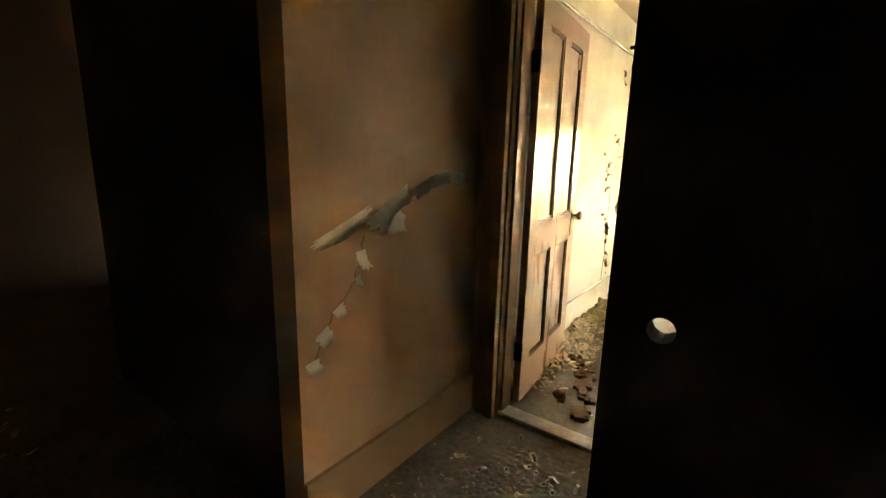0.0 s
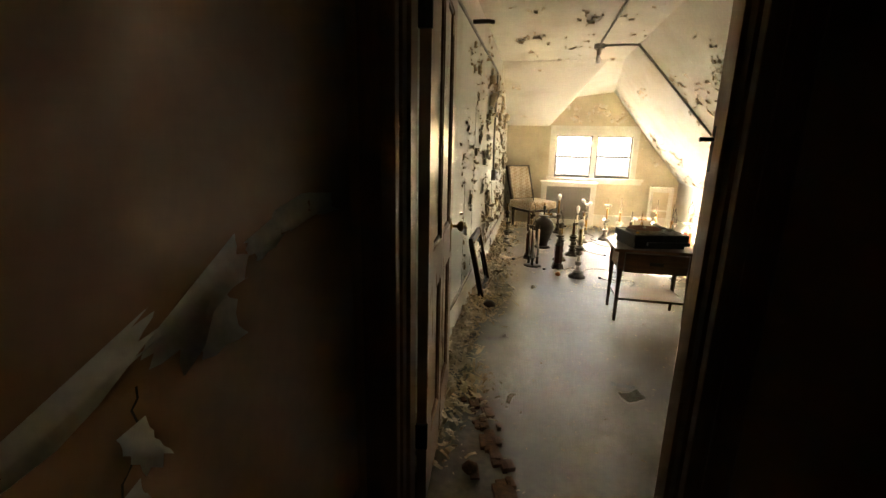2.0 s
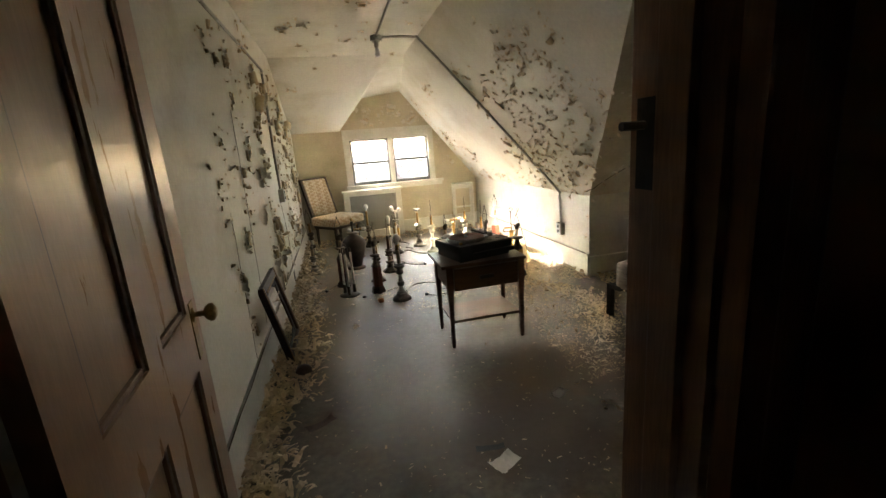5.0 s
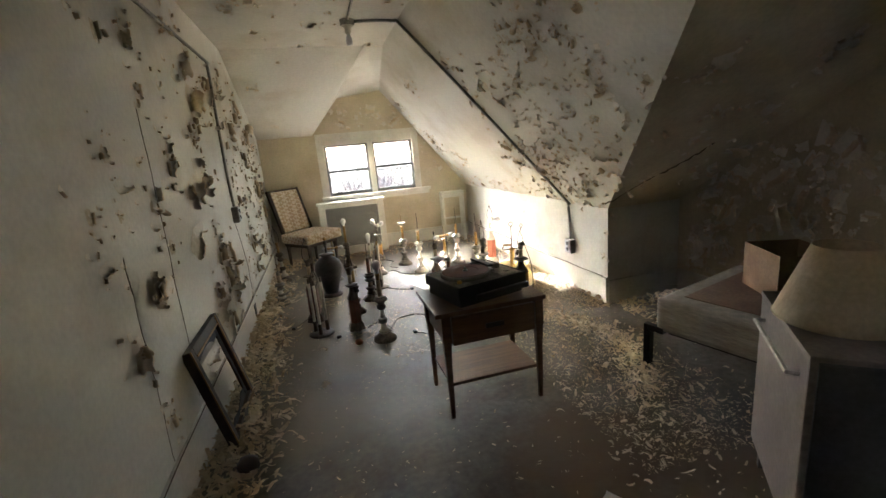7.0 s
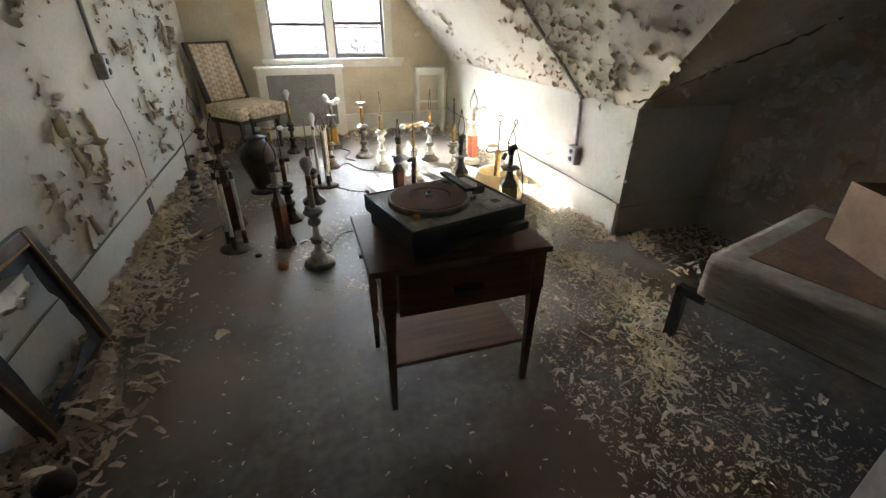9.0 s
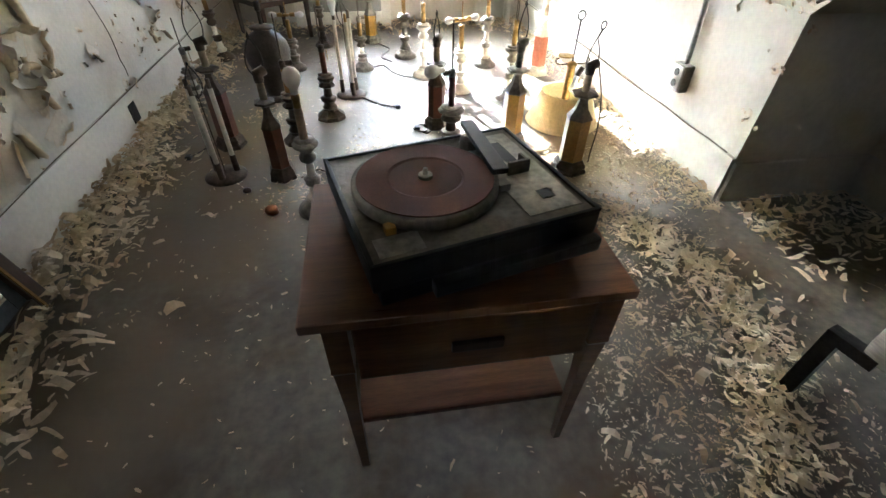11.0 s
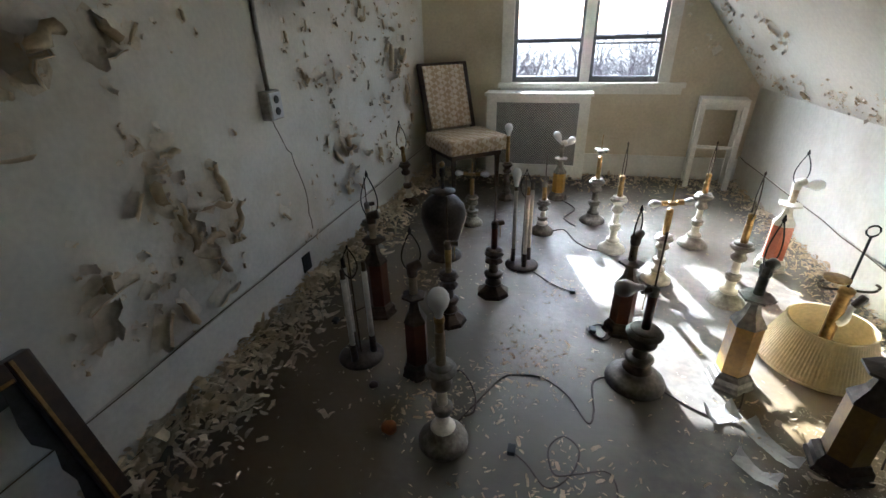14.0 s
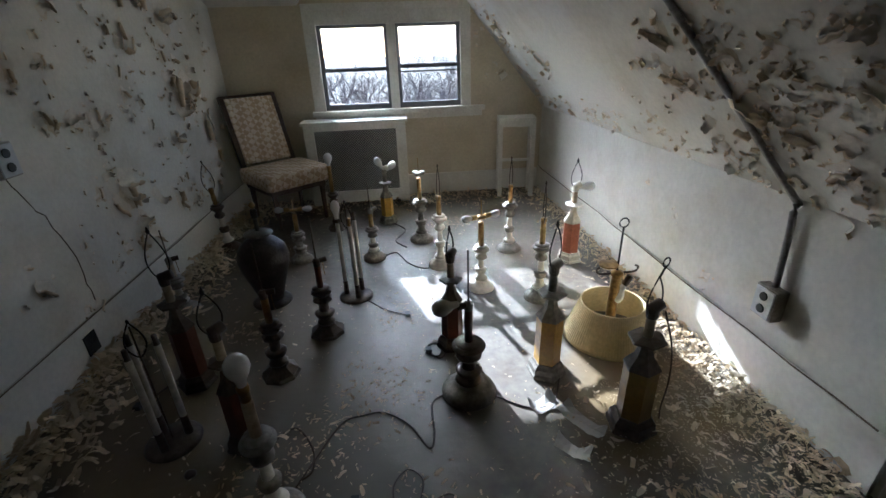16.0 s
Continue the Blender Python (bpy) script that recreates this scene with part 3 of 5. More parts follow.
def peel(parent, spots, place, u, v, n, seed, small=5, size=1.0, hang=False, spread=0.75):
    """Clusters of flakes; place(a, b) gives the point on the surface. Large flakes are parts, the small fry is one mesh."""
    rg = random.Random(seed)
    u, v, n = Vector(u).normalized(), Vector(v).normalized(), Vector(n).normalized()
    fry = bmesh.new()
    for a, b, s in spots:
        c = place(a, b)
        s *= size
        bare(fry, c, u, v, n, s * 0.42, rg)
        for k in range(3 if s > 0.11 and hang else 1):
            big = bmesh.new()
            th = (rg.choice((-1.5, 1.5, 0.0)) + rg.gauss(0, 0.4)) if hang else rg.uniform(-0.9, 0.9) + (math.pi if rg.random() < 0.4 else 0)
            uu, vv = u * math.cos(th) + v * math.sin(th), v * math.cos(th) - u * math.sin(th)
            q = c + (u * rg.gauss(0, 0.4) + v * rg.gauss(0, 0.35)) * s * (1 if k else 0)
            flake(big, q + vv * 0.35 * s, uu, -vv, n, s * rg.uniform(0.45, 0.9), s * rg.uniform(0.6, 1.05), rg.uniform(1.6, 4.6), rg.uniform(0.02, 0.09), rg)
            part("paint_flake", big, [FLAKE, FLAKEBACK, BAREWALL], parent)
        for k in range(small):
            th = (rg.choice((-1.5, 1.5, 0.0)) + rg.gauss(0, 0.4)) if hang else rg.uniform(0, 6.28)
            uu, vv = u * math.cos(th) + v * math.sin(th), v * math.cos(th) - u * math.sin(th)
            q = c + u * (rg.gauss(0, spread) * s) + v * (rg.gauss(0, spread) * s)
            z = s * rg.uniform(0.2, 0.5)
            bare(fry, q, u, v, n, z * 0.35, rg)
            flake(fry, q + vv * z * 0.3, uu, -vv, n, z * rg.uniform(0.35, 0.8), z * rg.uniform(0.8, 1.5), rg.uniform(1.2, 4.2), rg.uniform(0.03, 0.14), rg)
    tagged(part("small_paint_flakes", fry, [FLAKE, FLAKEBACK, BAREWALL], parent), kind="stuff")


obj = bpy.data.objects
LOW = [(5.96, 0.98, 0.10), (5.96, 1.32, 0.16), (6.17, 0.72, 0.23), (6.04, 0.67, 0.14), (6.14, 0.45, 0.20), (5.72, 0.62, 0.13), (5.83, 0.50, 0.12), (5.61, 0.44, 0.10), (7.38, 0.64, 0.21),
       (7.43, 0.44, 0.19), (6.64, 0.48, 0.10), (7.91, 0.46, 0.17), (7.87, 1.41, 0.15), (7.65, 1.27, 0.09), (8.33, 1.03, 0.22), (6.81, 0.27, 0.07), (5.97, 0.16, 0.08), (6.08, 0.60, 0.15), (8.6, 0.8, 0.2), (8.1, 0.8, 0.18)]
HIGH = [(6.04, 1.80, 0.20), (5.99, 2.02, 0.13), (5.74, 1.27, 0.16), (4.98, 1.25, 0.10), (4.62, 1.48, 0.06), (4.40, 1.27, 0.06), (4.40, 1.08, 0.07), (4.80, 0.91, 0.10), (5.08, 1.04, 0.07),
        (4.48, 0.71, 0.09), (4.60, 0.39, 0.08), (6.01, 0.9, 0.12), (8.33, 1.57, 0.19), (8.42, 1.16, 0.19), (5.07, 1.97, 0.09), (5.11, 1.76, 0.07), (5.35, 1.45, 0.10), (7.25, 1.67, 0.15), (6.5, 2.0, 0.12), (7.0, 2.05, 0.14), (7.6, 1.9, 0.16), (8.0, 1.75, 0.15)]
peel(obj["wall_west"], LOW, lambda a, b: Vector((X0, a, b)), (0, 1, 0), (0, 0, 1), (1, 0, 0), 3, 5, 0.9, True)
peel(obj["wall_west"], HIGH, lambda a, b: Vector((X0, a, b)), (0, 1, 0), (0, 0, 1), (1, 0, 0), 5, 8, 1.3, True)
onR = lambda a, b: Vector((1.9 - (b - 0.8) / 1.23, a, b))
SLOPE1 = [(5.15, 1.87, 0.27), (5.17, 2.01, 0.17), (4.84, 1.61, 0.19), (5.24, 1.27, 0.21), (5.25, 1.16, 0.21), (4.81, 1.47, 0.17), (6.01, 0.95, 0.20), (6.26, 1.14, 0.17), (6.54, 1.34, 0.19), (7.76, 2.1, 0.18), (6.49, 1.78, 0.17), (6.02, 1.68, 0.17),
          (4.85, 1.72, 0.11), (6.41, 2.07, 0.18), (6.08, 1.85, 0.21), (4.51, 1.61, 0.12), (5.71, 1.02, 0.17), (8.76, 1.48, 0.2), (8.22, 1.24, 0.18), (5.5, 1.5, 0.16), (5.6, 1.75, 0.16), (4.9, 1.9, 0.14)]
SLOPE2 = [(6.62, 1.20, 0.20), (6.26, 1.27, 0.12), (6.23, 1.10, 0.13), (5.88, 1.32, 0.12), (6.11, 1.05, 0.12), (5.96, 1.06, 0.12), (6.55, 0.85, 0.12), (7.02, 0.99, 0.11), (7.56, 0.86, 0.1), (5.98, 0.9, 0.12), (6.39, 0.9, 0.11), (5.98, 1.20, 0.10),
          (7.9, 0.9, 0.1), (8.3, 0.86, 0.1), (8.7, 0.9, 0.12), (5.9, 0.86, 0.1), (5.8, 0.95, 0.12)]
peel(obj["ceiling_slope_east"], SLOPE1, onR, (0, 1, 0), (-1, 0, 1.23), (-1.23, 0, -1), 11, 13, 0.8, spread=0.9)
peel(obj["ceiling_slope_east"], SLOPE2, onR, (0, 1, 0), (-1, 0, 1.23), (-1.23, 0, -1), 12, 10, 0.9, spread=0.9)
CEIL = [(-0.55, 6.13, 0.24), (-0.07, 5.63, 0.17), (-0.16, 6.74, 0.2), (0.40, 6.18, 0.16), (-0.61, 6.93, 0.17), (-0.27, 7.4, 0.16), (0.40, 7.4, 0.14), (-0.68, 6.22, 0.2), (-0.04, 5.50, 0.2), (-0.56, 5.25, 0.14), (0.2, 4.6, 0.15), (-0.5, 4.2, 0.14)]
peel(obj["ceiling"], CEIL, lambda a, b: Vector((a, b, H)), (1, 0, 0), (0, 1, 0), (0, 0, -1), 13, 8, 0.5)
peel(obj["ceiling_slope_back"], [(-0.80, 8.11, 0.2), (-0.5, 7.7, 0.1), (-0.7, 8.9, 0.12)], lambda a, b: Vector((a, b, H - (b - 7.5) * 0.447)), (1, 0, 0), (0, 1, -0.447), (0, -0.447, -1), 14, 6, 0.6)
peel(obj["wall_north"], [(0.55, 1.97, 0.25), (0.15, 1.86, 0.2), (0.85, 1.83, 0.22), (1.5, 1.1, 0.12), (1.25, 1.45, 0.1)], lambda a, b: Vector((a, YB, b)), (1, 0, 0), (0, 0, 1), (0, -1, 0), 15, 5)
peel(obj["ceiling_slope_alcove"], [(1.78, 4.66, 0.12), (2.4, 5.03, 0.2), (1.48, 4.34, 0.11), (1.42, 4.42, 0.1), (1.9, 4.9, 0.13), (2.20, 4.69, 0.14), (2.4, 5.26, 0.18), (2.1, 4.3, 0.14), (1.9, 5.3, 0.1)],
     lambda a, b: Vector((a, b, 0.8 + (5.7 - b) * 0.629)), (1, 0, 0), (0, -1, 0.629), (0, -0.629, -1), 16, 6, 1.0)
peel(obj["wall_east"], [(5.22, 0.79, 0.23), (5.43, 0.51, 0.2), (4.85, 1.0, 0.24), (4.67, 0.75, 0.19), (4.94, 0.96, 0.18), (5.51, 0.3, 0.15), (4.5, 1.2, 0.2), (4.2, 0.9, 0.2), (5.0, 0.6, 0.2)],
     lambda a, b: Vector((XE, a, b)), (0, 1, 0), (0, 0, 1), (-1, 0, 0), 17, 8, 1.1, True)
peel(obj["wall_knee"], [(6.6, 0.3, 0.07), (7.2, 0.6, 0.05), (5.75, 0.4, 0.06), (5.73, 0.6, 0.05), (6.9, 0.5, 0.04)], lambda a, b: Vector((XK, a, b)), (0, 1, 0), (0, 0, 1), (-1, 0, 0), 18, 3)

# broad loose sheets on the west wall, hanging by their upper edge
sheets = random.Random(91)
for y, z, w, h, turn in ((5.62, 0.50, 0.17, 0.10, 80), (5.78, 0.36, 0.16, 0.12, 60), (5.98, 0.38, 0.14, 0.13, -70), (6.12, 0.36, 0.16, 0.12, 20), (5.70, 0.60, 0.20, 0.07, 10), (6.04, 0.62, 0.07, 0.20, 25), (6.22, 0.60, 0.06, 0.16, 15), (6.30, 0.58, 0.06, 0.14, -15), (6.16, 0.73, 0.16, 0.06, 5),
                         (5.86, 0.82, 0.10, 0.08, 50), (5.95, 0.80, 0.05, 0.12, 30), (5.40, 1.02, 0.16, 0.16, 40), (5.55, 1.08, 0.22, 0.10, 5), (7.35, 0.72, 0.05, 0.20, 10), (7.46, 0.70, 0.05, 0.18, -12), (7.40, 0.52, 0.10, 0.14, 30), (7.62, 0.62, 0.07, 0.17, 20), (6.66, 0.50, 0.10, 0.09, -40), (6.86, 0.27, 0.07, 0.07, 50)):
    bm = bmesh.new()
    a = radians(turn)
    flake(bm, Vector((X0 + 0.004, y, z)), Vector((0, math.cos(a), math.sin(a))), Vector((0, math.sin(a), -math.cos(a))), Vector((1, 0, 0)), w, h, sheets.uniform(1.5, 3.8), 0.12, sheets)
    part("paint_flake", bm, [FLAKE, FLAKEBACK], obj["wall_west"])

# small flakes scattered between the large ones
sc = random.Random(60)
peel(obj["wall_west"], [(sc.uniform(6.9, 9.1), sc.uniform(0.3, 1.65), sc.uniform(0.05, 0.11)) for _ in range(64)], lambda a, b: Vector((X0, a, b)), (0, 1, 0), (0, 0, 1), (1, 0, 0), 61, 4, 1.0, True)
peel(obj["wall_west"], [(sc.uniform(4.6, 7.2), sc.uniform(1.2, 2.35), sc.uniform(0.05, 0.11)) for _ in range(38)], lambda a, b: Vector((X0, a, b)), (0, 1, 0), (0, 0, 1), (1, 0, 0), 62, 3, 1.0, True)
peel(obj["ceiling_slope_east"], [(sc.uniform(5.75, 7.0) - max(0, q - 0.9) * 1.2, q, sc.uniform(0.04, 0.10)) for q in [sc.uniform(0.86, 2.1) for _ in range(60)]], onR, (0, 1, 0), (-1, 0, 1.23), (-1.23, 0, -1), 63, 6)
peel(obj["ceiling_slope_east"], [(sc.uniform(8.7, 9.15), sc.uniform(0.9, 2.1), sc.uniform(0.04, 0.08)) for _ in range(40)], onR, (0, 1, 0), (-1, 0, 1.23), (-1.23, 0, -1), 64, 3)
peel(obj["ceiling_slope_east"], [(sc.uniform(6.4, 9.1), sc.uniform(0.82, 0.95), sc.uniform(0.03, 0.06)) for _ in range(40)], onR, (0, 1, 0), (-1, 0, 1.23), (-1.23, 0, -1), 65, 3)
peel(obj["wall_east"], [(sc.uniform(4.0, 5.6), sc.uniform(0.25, 1.2), sc.uniform(0.05, 0.12)) for _ in range(45)], lambda a, b: Vector((XE, a, min(b, 0.7 + (5.7 - a) * 0.6))), (0, 1, 0), (0, 0, 1), (-1, 0, 0), 66, 4, 1.0, True)
peel(obj["wall_north"], [(sc.uniform(0.0, 1.0), sc.uniform(1.78, 2.02), sc.uniform(0.05, 0.1)) for _ in range(16)], lambda a, b: Vector((a, YB, b)), (1, 0, 0), (0, 0, 1), (0, -1, 0), 67, 3)
peel(obj["ceiling"], [(sc.uniform(-0.9, 0.45), sc.uniform(5.0, 7.45), sc.uniform(0.03, 0.08)) for _ in range(16)], lambda a, b: Vector((a, b, H)), (1, 0, 0), (0, 1, 0), (0, 0, -1), 68, 3)


def crack(parent, pts, r=0.0022, material=None):
    """A thin dark seam lying on a surface."""
    rg = random.Random(int(abs(pts[0][1]) * 100))
    p = [Vector(q) + Vector((0, rg.uniform(-0.008, 0.008), rg.uniform(-0.008, 0.008))) for q in smooth_path(pts, 8)]
    part("crack", tube(p, r, 4), material or BAREWALL, parent)


west = obj["wall_west"]
CRACKM = mat("crack_shadow", (0.12, 0.09, 0.06), (0.2, 0.15, 0.1), 9, 0.9)
crack(west, [(X0, 6.7, 0.92), (X0, 6.85, 0.6), (X0, 6.87, 0.28)], 0.003, CRACKM)
crack(west, [(X0, 5.05, 1.7), (X0, 5.02, 1.0), (X0, 4.98, 0.3)], 0.002, CRACKM)
crack(west, [(X0, 4.55, 1.1), (X0, 4.55, 0.6), (X0, 4.53, 0.25)], 0.002, CRACKM)
crack(west, [(X0 + 0.018, 3.5, 0.24), (X0 + 0.018, 6.0, 0.242), (X0 + 0.018, 9.1, 0.24)], 0.003, CRACKM)
crack(obj["wall_knee"], [(XK - 0.018, 5.75, 0.222), (XK - 0.018, 7.5, 0.222), (XK - 0.018, 9.15, 0.222)], 0.004, CRACKM)
crack(obj["ceiling_slope_alcove"], [(1.82, 5.62, 0.85), (1.95, 5.3, 1.05), (2.05, 5.15, 1.145), (2.12, 4.95, 1.27)], 0.005, CRACKM)

# torn paper on the hall wall
hallw = obj["hall_wall_west"]
def torn(y, z, w, h, turn, curl, lay, seed):
    rg = random.Random(seed)
    bm = bmesh.new()
    a = radians(turn)
    uu = Vector((0, math.cos(a), math.sin(a)))
    vv = Vector((0, math.sin(a), -math.cos(a)))
    flake(bm, Vector((X0, y, z)), uu, vv, Vector((1, 0, 0)), w, h, curl * 0.9, 0.03 + lay * 0.25, rg)
    part("torn_paper", bm, [TORN, TORN], hallw, "loose torn wallpaper hanging")
torn(1.56, 1.075, 0.26, 0.055, 22, 0.9, 0.1, 1)
torn(1.77, 1.13, 0.24, 0.085, 30, 1.7, 0.25, 2)
torn(1.80, 1.09, 0.12, 0.10, 5, 1.1, 0.2, 3)
torn(1.96, 1.19, 0.11, 0.07, 18, 1.9, 0.2, 4)
torn(2.07, 1.23, 0.15, 0.075, 12, 2.2, 0.2, 5)
torn(2.21, 1.235, 0.13, 0.08, -6, 2.0, 0.2, 6)
torn(1.64, 0.97, 0.05, 0.09, 8, 1.0, 0.3, 7)
torn(1.62, 0.88, 0.03, 0.05, 20, 1.0, 0.3, 8)
torn(1.53, 0.79, 0.05, 0.06, 30, 1.3, 0.3, 9)
torn(1.46, 0.72, 0.06, 0.07, 30, 1.3, 0.3, 10)
torn(1.42, 0.63, 0.06, 0.06, 10, 1.3, 0.3, 11)
crack(hallw, [(X0, 1.66, 1.02), (X0, 1.6, 0.85), (X0, 1.5, 0.75), (X0, 1.41, 0.6)], 0.002, CRACKM)


# ---- litter of paint chips ----
def chips(name, count, place, size, seed, label, tall=1.0):
    """Curled chips lying about, all in one mesh."""
    rg = random.Random(seed)
    vs, fs = [], []
    for _ in range(count):
        x, y, pile = place(rg)
        s = rg.uniform(*size) * (1 if rg.random() < 0.8 else 1.6)
        w, a = s * rg.uniform(0.18, 0.5), rg.uniform(0, 6.28)
        c, d = math.cos(a), math.sin(a)
        bend = rg.uniform(0.1, 0.6) * s * tall
        tiltx, tilty = rg.gauss(0, 0.25 * tall), rg.gauss(0, 0.25 * tall)
        z0 = 0.003 + pile * rg.random() + abs(tiltx) * s * 0.5 + abs(tilty) * w * 0.5
        flip = 1 if rg.random() < 0.6 else -1
        base = len(vs)
        taper = rg.uniform(0.4, 1.0)
        for i in range(4):
            p = i / 3 - 0.5
            for j in (-0.5, 0.5):
                lx, ly = p * s, j * w * (1 if 0 < i < 3 else taper) * rg.uniform(0.6, 1.15)
                lz = bend * (0.25 - p * p) * 2 if flip > 0 else bend * (p * p) * 2
                vs.append((x + lx * c - ly * d, y + lx * d + ly * c, z0 + lz + tiltx * lx + tilty * ly))
        for i in range(3):
            b = base + 2 * i
            fs.append((b, b + 1, b + 3, b + 2))
    me = bpy.data.meshes.new(name)
    me.from_pydata(vs, [], fs)
    me.materials.append(CHIP)
    ob = new(name, me)
    tagged(ob, label, "debris", kind="stuff")


def left_strip(rg):
    y = rg.uniform(2.7, 9.1)
    w = 0.085 + 0.07 * math.sin(y * 2.3) ** 2 + (0.05 if 4.9 < y < 5.9 else 0.0)
    d = abs(rg.gauss(0, w))
    return X0 + 0.025 + d, y, max(0, 0.055 - d * 0.15)


def right_area(rg):
    while True:
        y, d = rg.uniform(4.0, 6.6), abs(rg.gauss(0, 0.42))
        x = 1.86 - d if y > 5.7 else 1.62 - 0.75 * rg.random() ** 0.8 + rg.gauss(0, 0.12)
        if x > (1.62 if y > 6.3 else 0.85) and x < 1.87 or (y < 5.7 and 0.85 < x < 2.0):
            return x, y, 0.03 * rg.random()


def knee_strip(rg):
    d = abs(rg.gauss(0, 0.10))
    return XK - 0.025 - d, rg.uniform(5.6, 9.1), max(0, 0.03 - d * 0.1)


def anywhere(rg):
    return rg.uniform(-0.85, 1.8), rg.uniform(2.7, 9.05), 0.0


def back_strip(rg):
    return rg.uniform(-0.9, 1.8), 9.15 - abs(rg.gauss(0, 0.22)), 0.01


def alcove_floor(rg):
    return rg.uniform(1.9, 2.57), 5.66 - abs(rg.gauss(0, 0.3)), 0.02


def leg_band(rg):
    u = rg.random()
    return 1.30 + 0.28 * math.sin(u * 3) - 0.1 * u + rg.gauss(0, 0.07), 5.75 - 1.25 * u + rg.gauss(0, 0.05), 0.025


def near_right(rg):
    return rg.uniform(0.75, 1.9), rg.uniform(3.2, 4.6), 0.0


def clump(rg):
    cx, cy = rg.choice([(0.25, 6.25), (0.35, 6.45), (0.1, 6.05), (0.5, 5.8), (-0.1, 6.0), (0.45, 7.0), (-0.3, 6.9), (0.9, 8.3), (0.2, 5.6)])
    return cx + rg.gauss(0, 0.11), cy + rg.gauss(0, 0.09), 0.0


chips("paint_chips", 4200, left_strip, (0.014, 0.068), 21, "drift of curled paint chips along the wall foot")
chips("paint_chips", 1500, right_area, (0.008, 0.032), 22, "drift of curled paint chips on the floor")
chips("paint_chips", 1900, knee_strip, (0.01, 0.038), 23, "paint chips along the knee wall")
chips("paint_crumbs", 2600, anywhere, (0.004, 0.016), 24, "small crumbs of paint on the floor", 0.4)
chips("paint_crumbs", 9000, right_area, (0.003, 0.010), 25, "small crumbs of paint on the floor", 0.4)
chips("paint_chips", 1100, back_strip, (0.015, 0.05), 26, "paint chips along the window wall")
chips("paint_chips", 1200, leg_band, (0.012, 0.042), 31, "bank of paint chips by the bed leg")
chips("paint_chips", 320, near_right, (0.008, 0.036), 32, "scattered paint chips beside the bed")
chips("paint_chips", 350, alcove_floor, (0.02, 0.06), 27, "paint chips in the alcove corner")
chips("paint_crumbs", 1100, clump, (0.006, 0.024), 28, "scattered paint crumbs between the lamps", 0.5)
chips("paint_crumbs", 260, lambda rg: (rg.uniform(-0.95, 0.3), rg.uniform(1.3, 2.35), 0.0), (0.008, 0.03), 29, "crumbs on the hall floor")
chips("paint_chips", 500, lambda rg: (rg.uniform(-4.9, -2.2), rg.uniform(-0.2, 0.9), 0.02), (0.02, 0.07), 30, "litter on the dark passage floor")


# ---- lamps ----
ALL = "collection of old table lamps"


def harp(z, w, h, lean=0.0):
    pts = [(-0.012, 0, z)] + [(-w * math.sin(math.pi * k / 10) * 0.5 * (1.0 if k < 5 else 1.0), lean * k / 10, z + h * k / 20 * (1 if k < 10 else 1)) for k in range(1, 10)]
    left = [(-0.5 * w * math.sin(math.pi * min(1, k / 12) ** 0.8), lean * k / 12, z + h * k / 12) for k in range(13)]
    right = [(-x, y, q) for x, y, q in left[::-1]]
    return tube(left + right[1:], 0.0028, 6)


def bulb(z, r=0.03, x=0.0, tilt=0.0, side=0.0):
    b = lathe([(0.012, 0), (0.013, 0.012), (0.016, 0.028), (r * 0.8, 0.045), (r, 0.065), (r * 0.92, 0.085), (r * 0.6, 0.1), (r * 0.1, 0.107)], 14)
    b.transform(Matrix.Translation((x, side, z)) @ pose(0, 0, 0, 0, tilt, 0))
    return b


def socket(z, r=0.015):
    return lathe([(r * 0.8, z), (r, z + 0.008), (r, z + 0.035), (r * 1.15, z + 0.038), (r * 1.1, z + 0.055), (r * 0.7, z + 0.058)], 14)


def cluster(d, z, mat_arm, bulbs=((0.05, 90), (-0.05, -90)), bulb_mat=BULBW):
    """A ring-shaped socket cluster with side arms."""
    part("cluster", lathe([(0.012, z), (0.03, z + 0.006), (0.032, z + 0.014), (0.012, z + 0.02)], 14), mat_arm, d, "", True)
    for x, tilt in bulbs:
        s = lathe([(0.012, 0), (0.014, 0.005), (0.014, 0.035), (0.011, 0.037)], 12)
        s.transform(Matrix.Translation((x * 0.5, 0, z + 0.012)) @ pose(0, 0, 0, 0, tilt, 0))
        part("side_socket", s, mat_arm, d)
        g = bulb(0, 0.03)
        g.transform(Matrix.Translation((x * 0.95, 0, z + 0.012)) @ pose(0, 0, 0, 0, tilt, 0) @ Matrix.Scale(0.72, 4))
        part("bulb", g, bulb_mat, d, "frosted glass bulb", True)


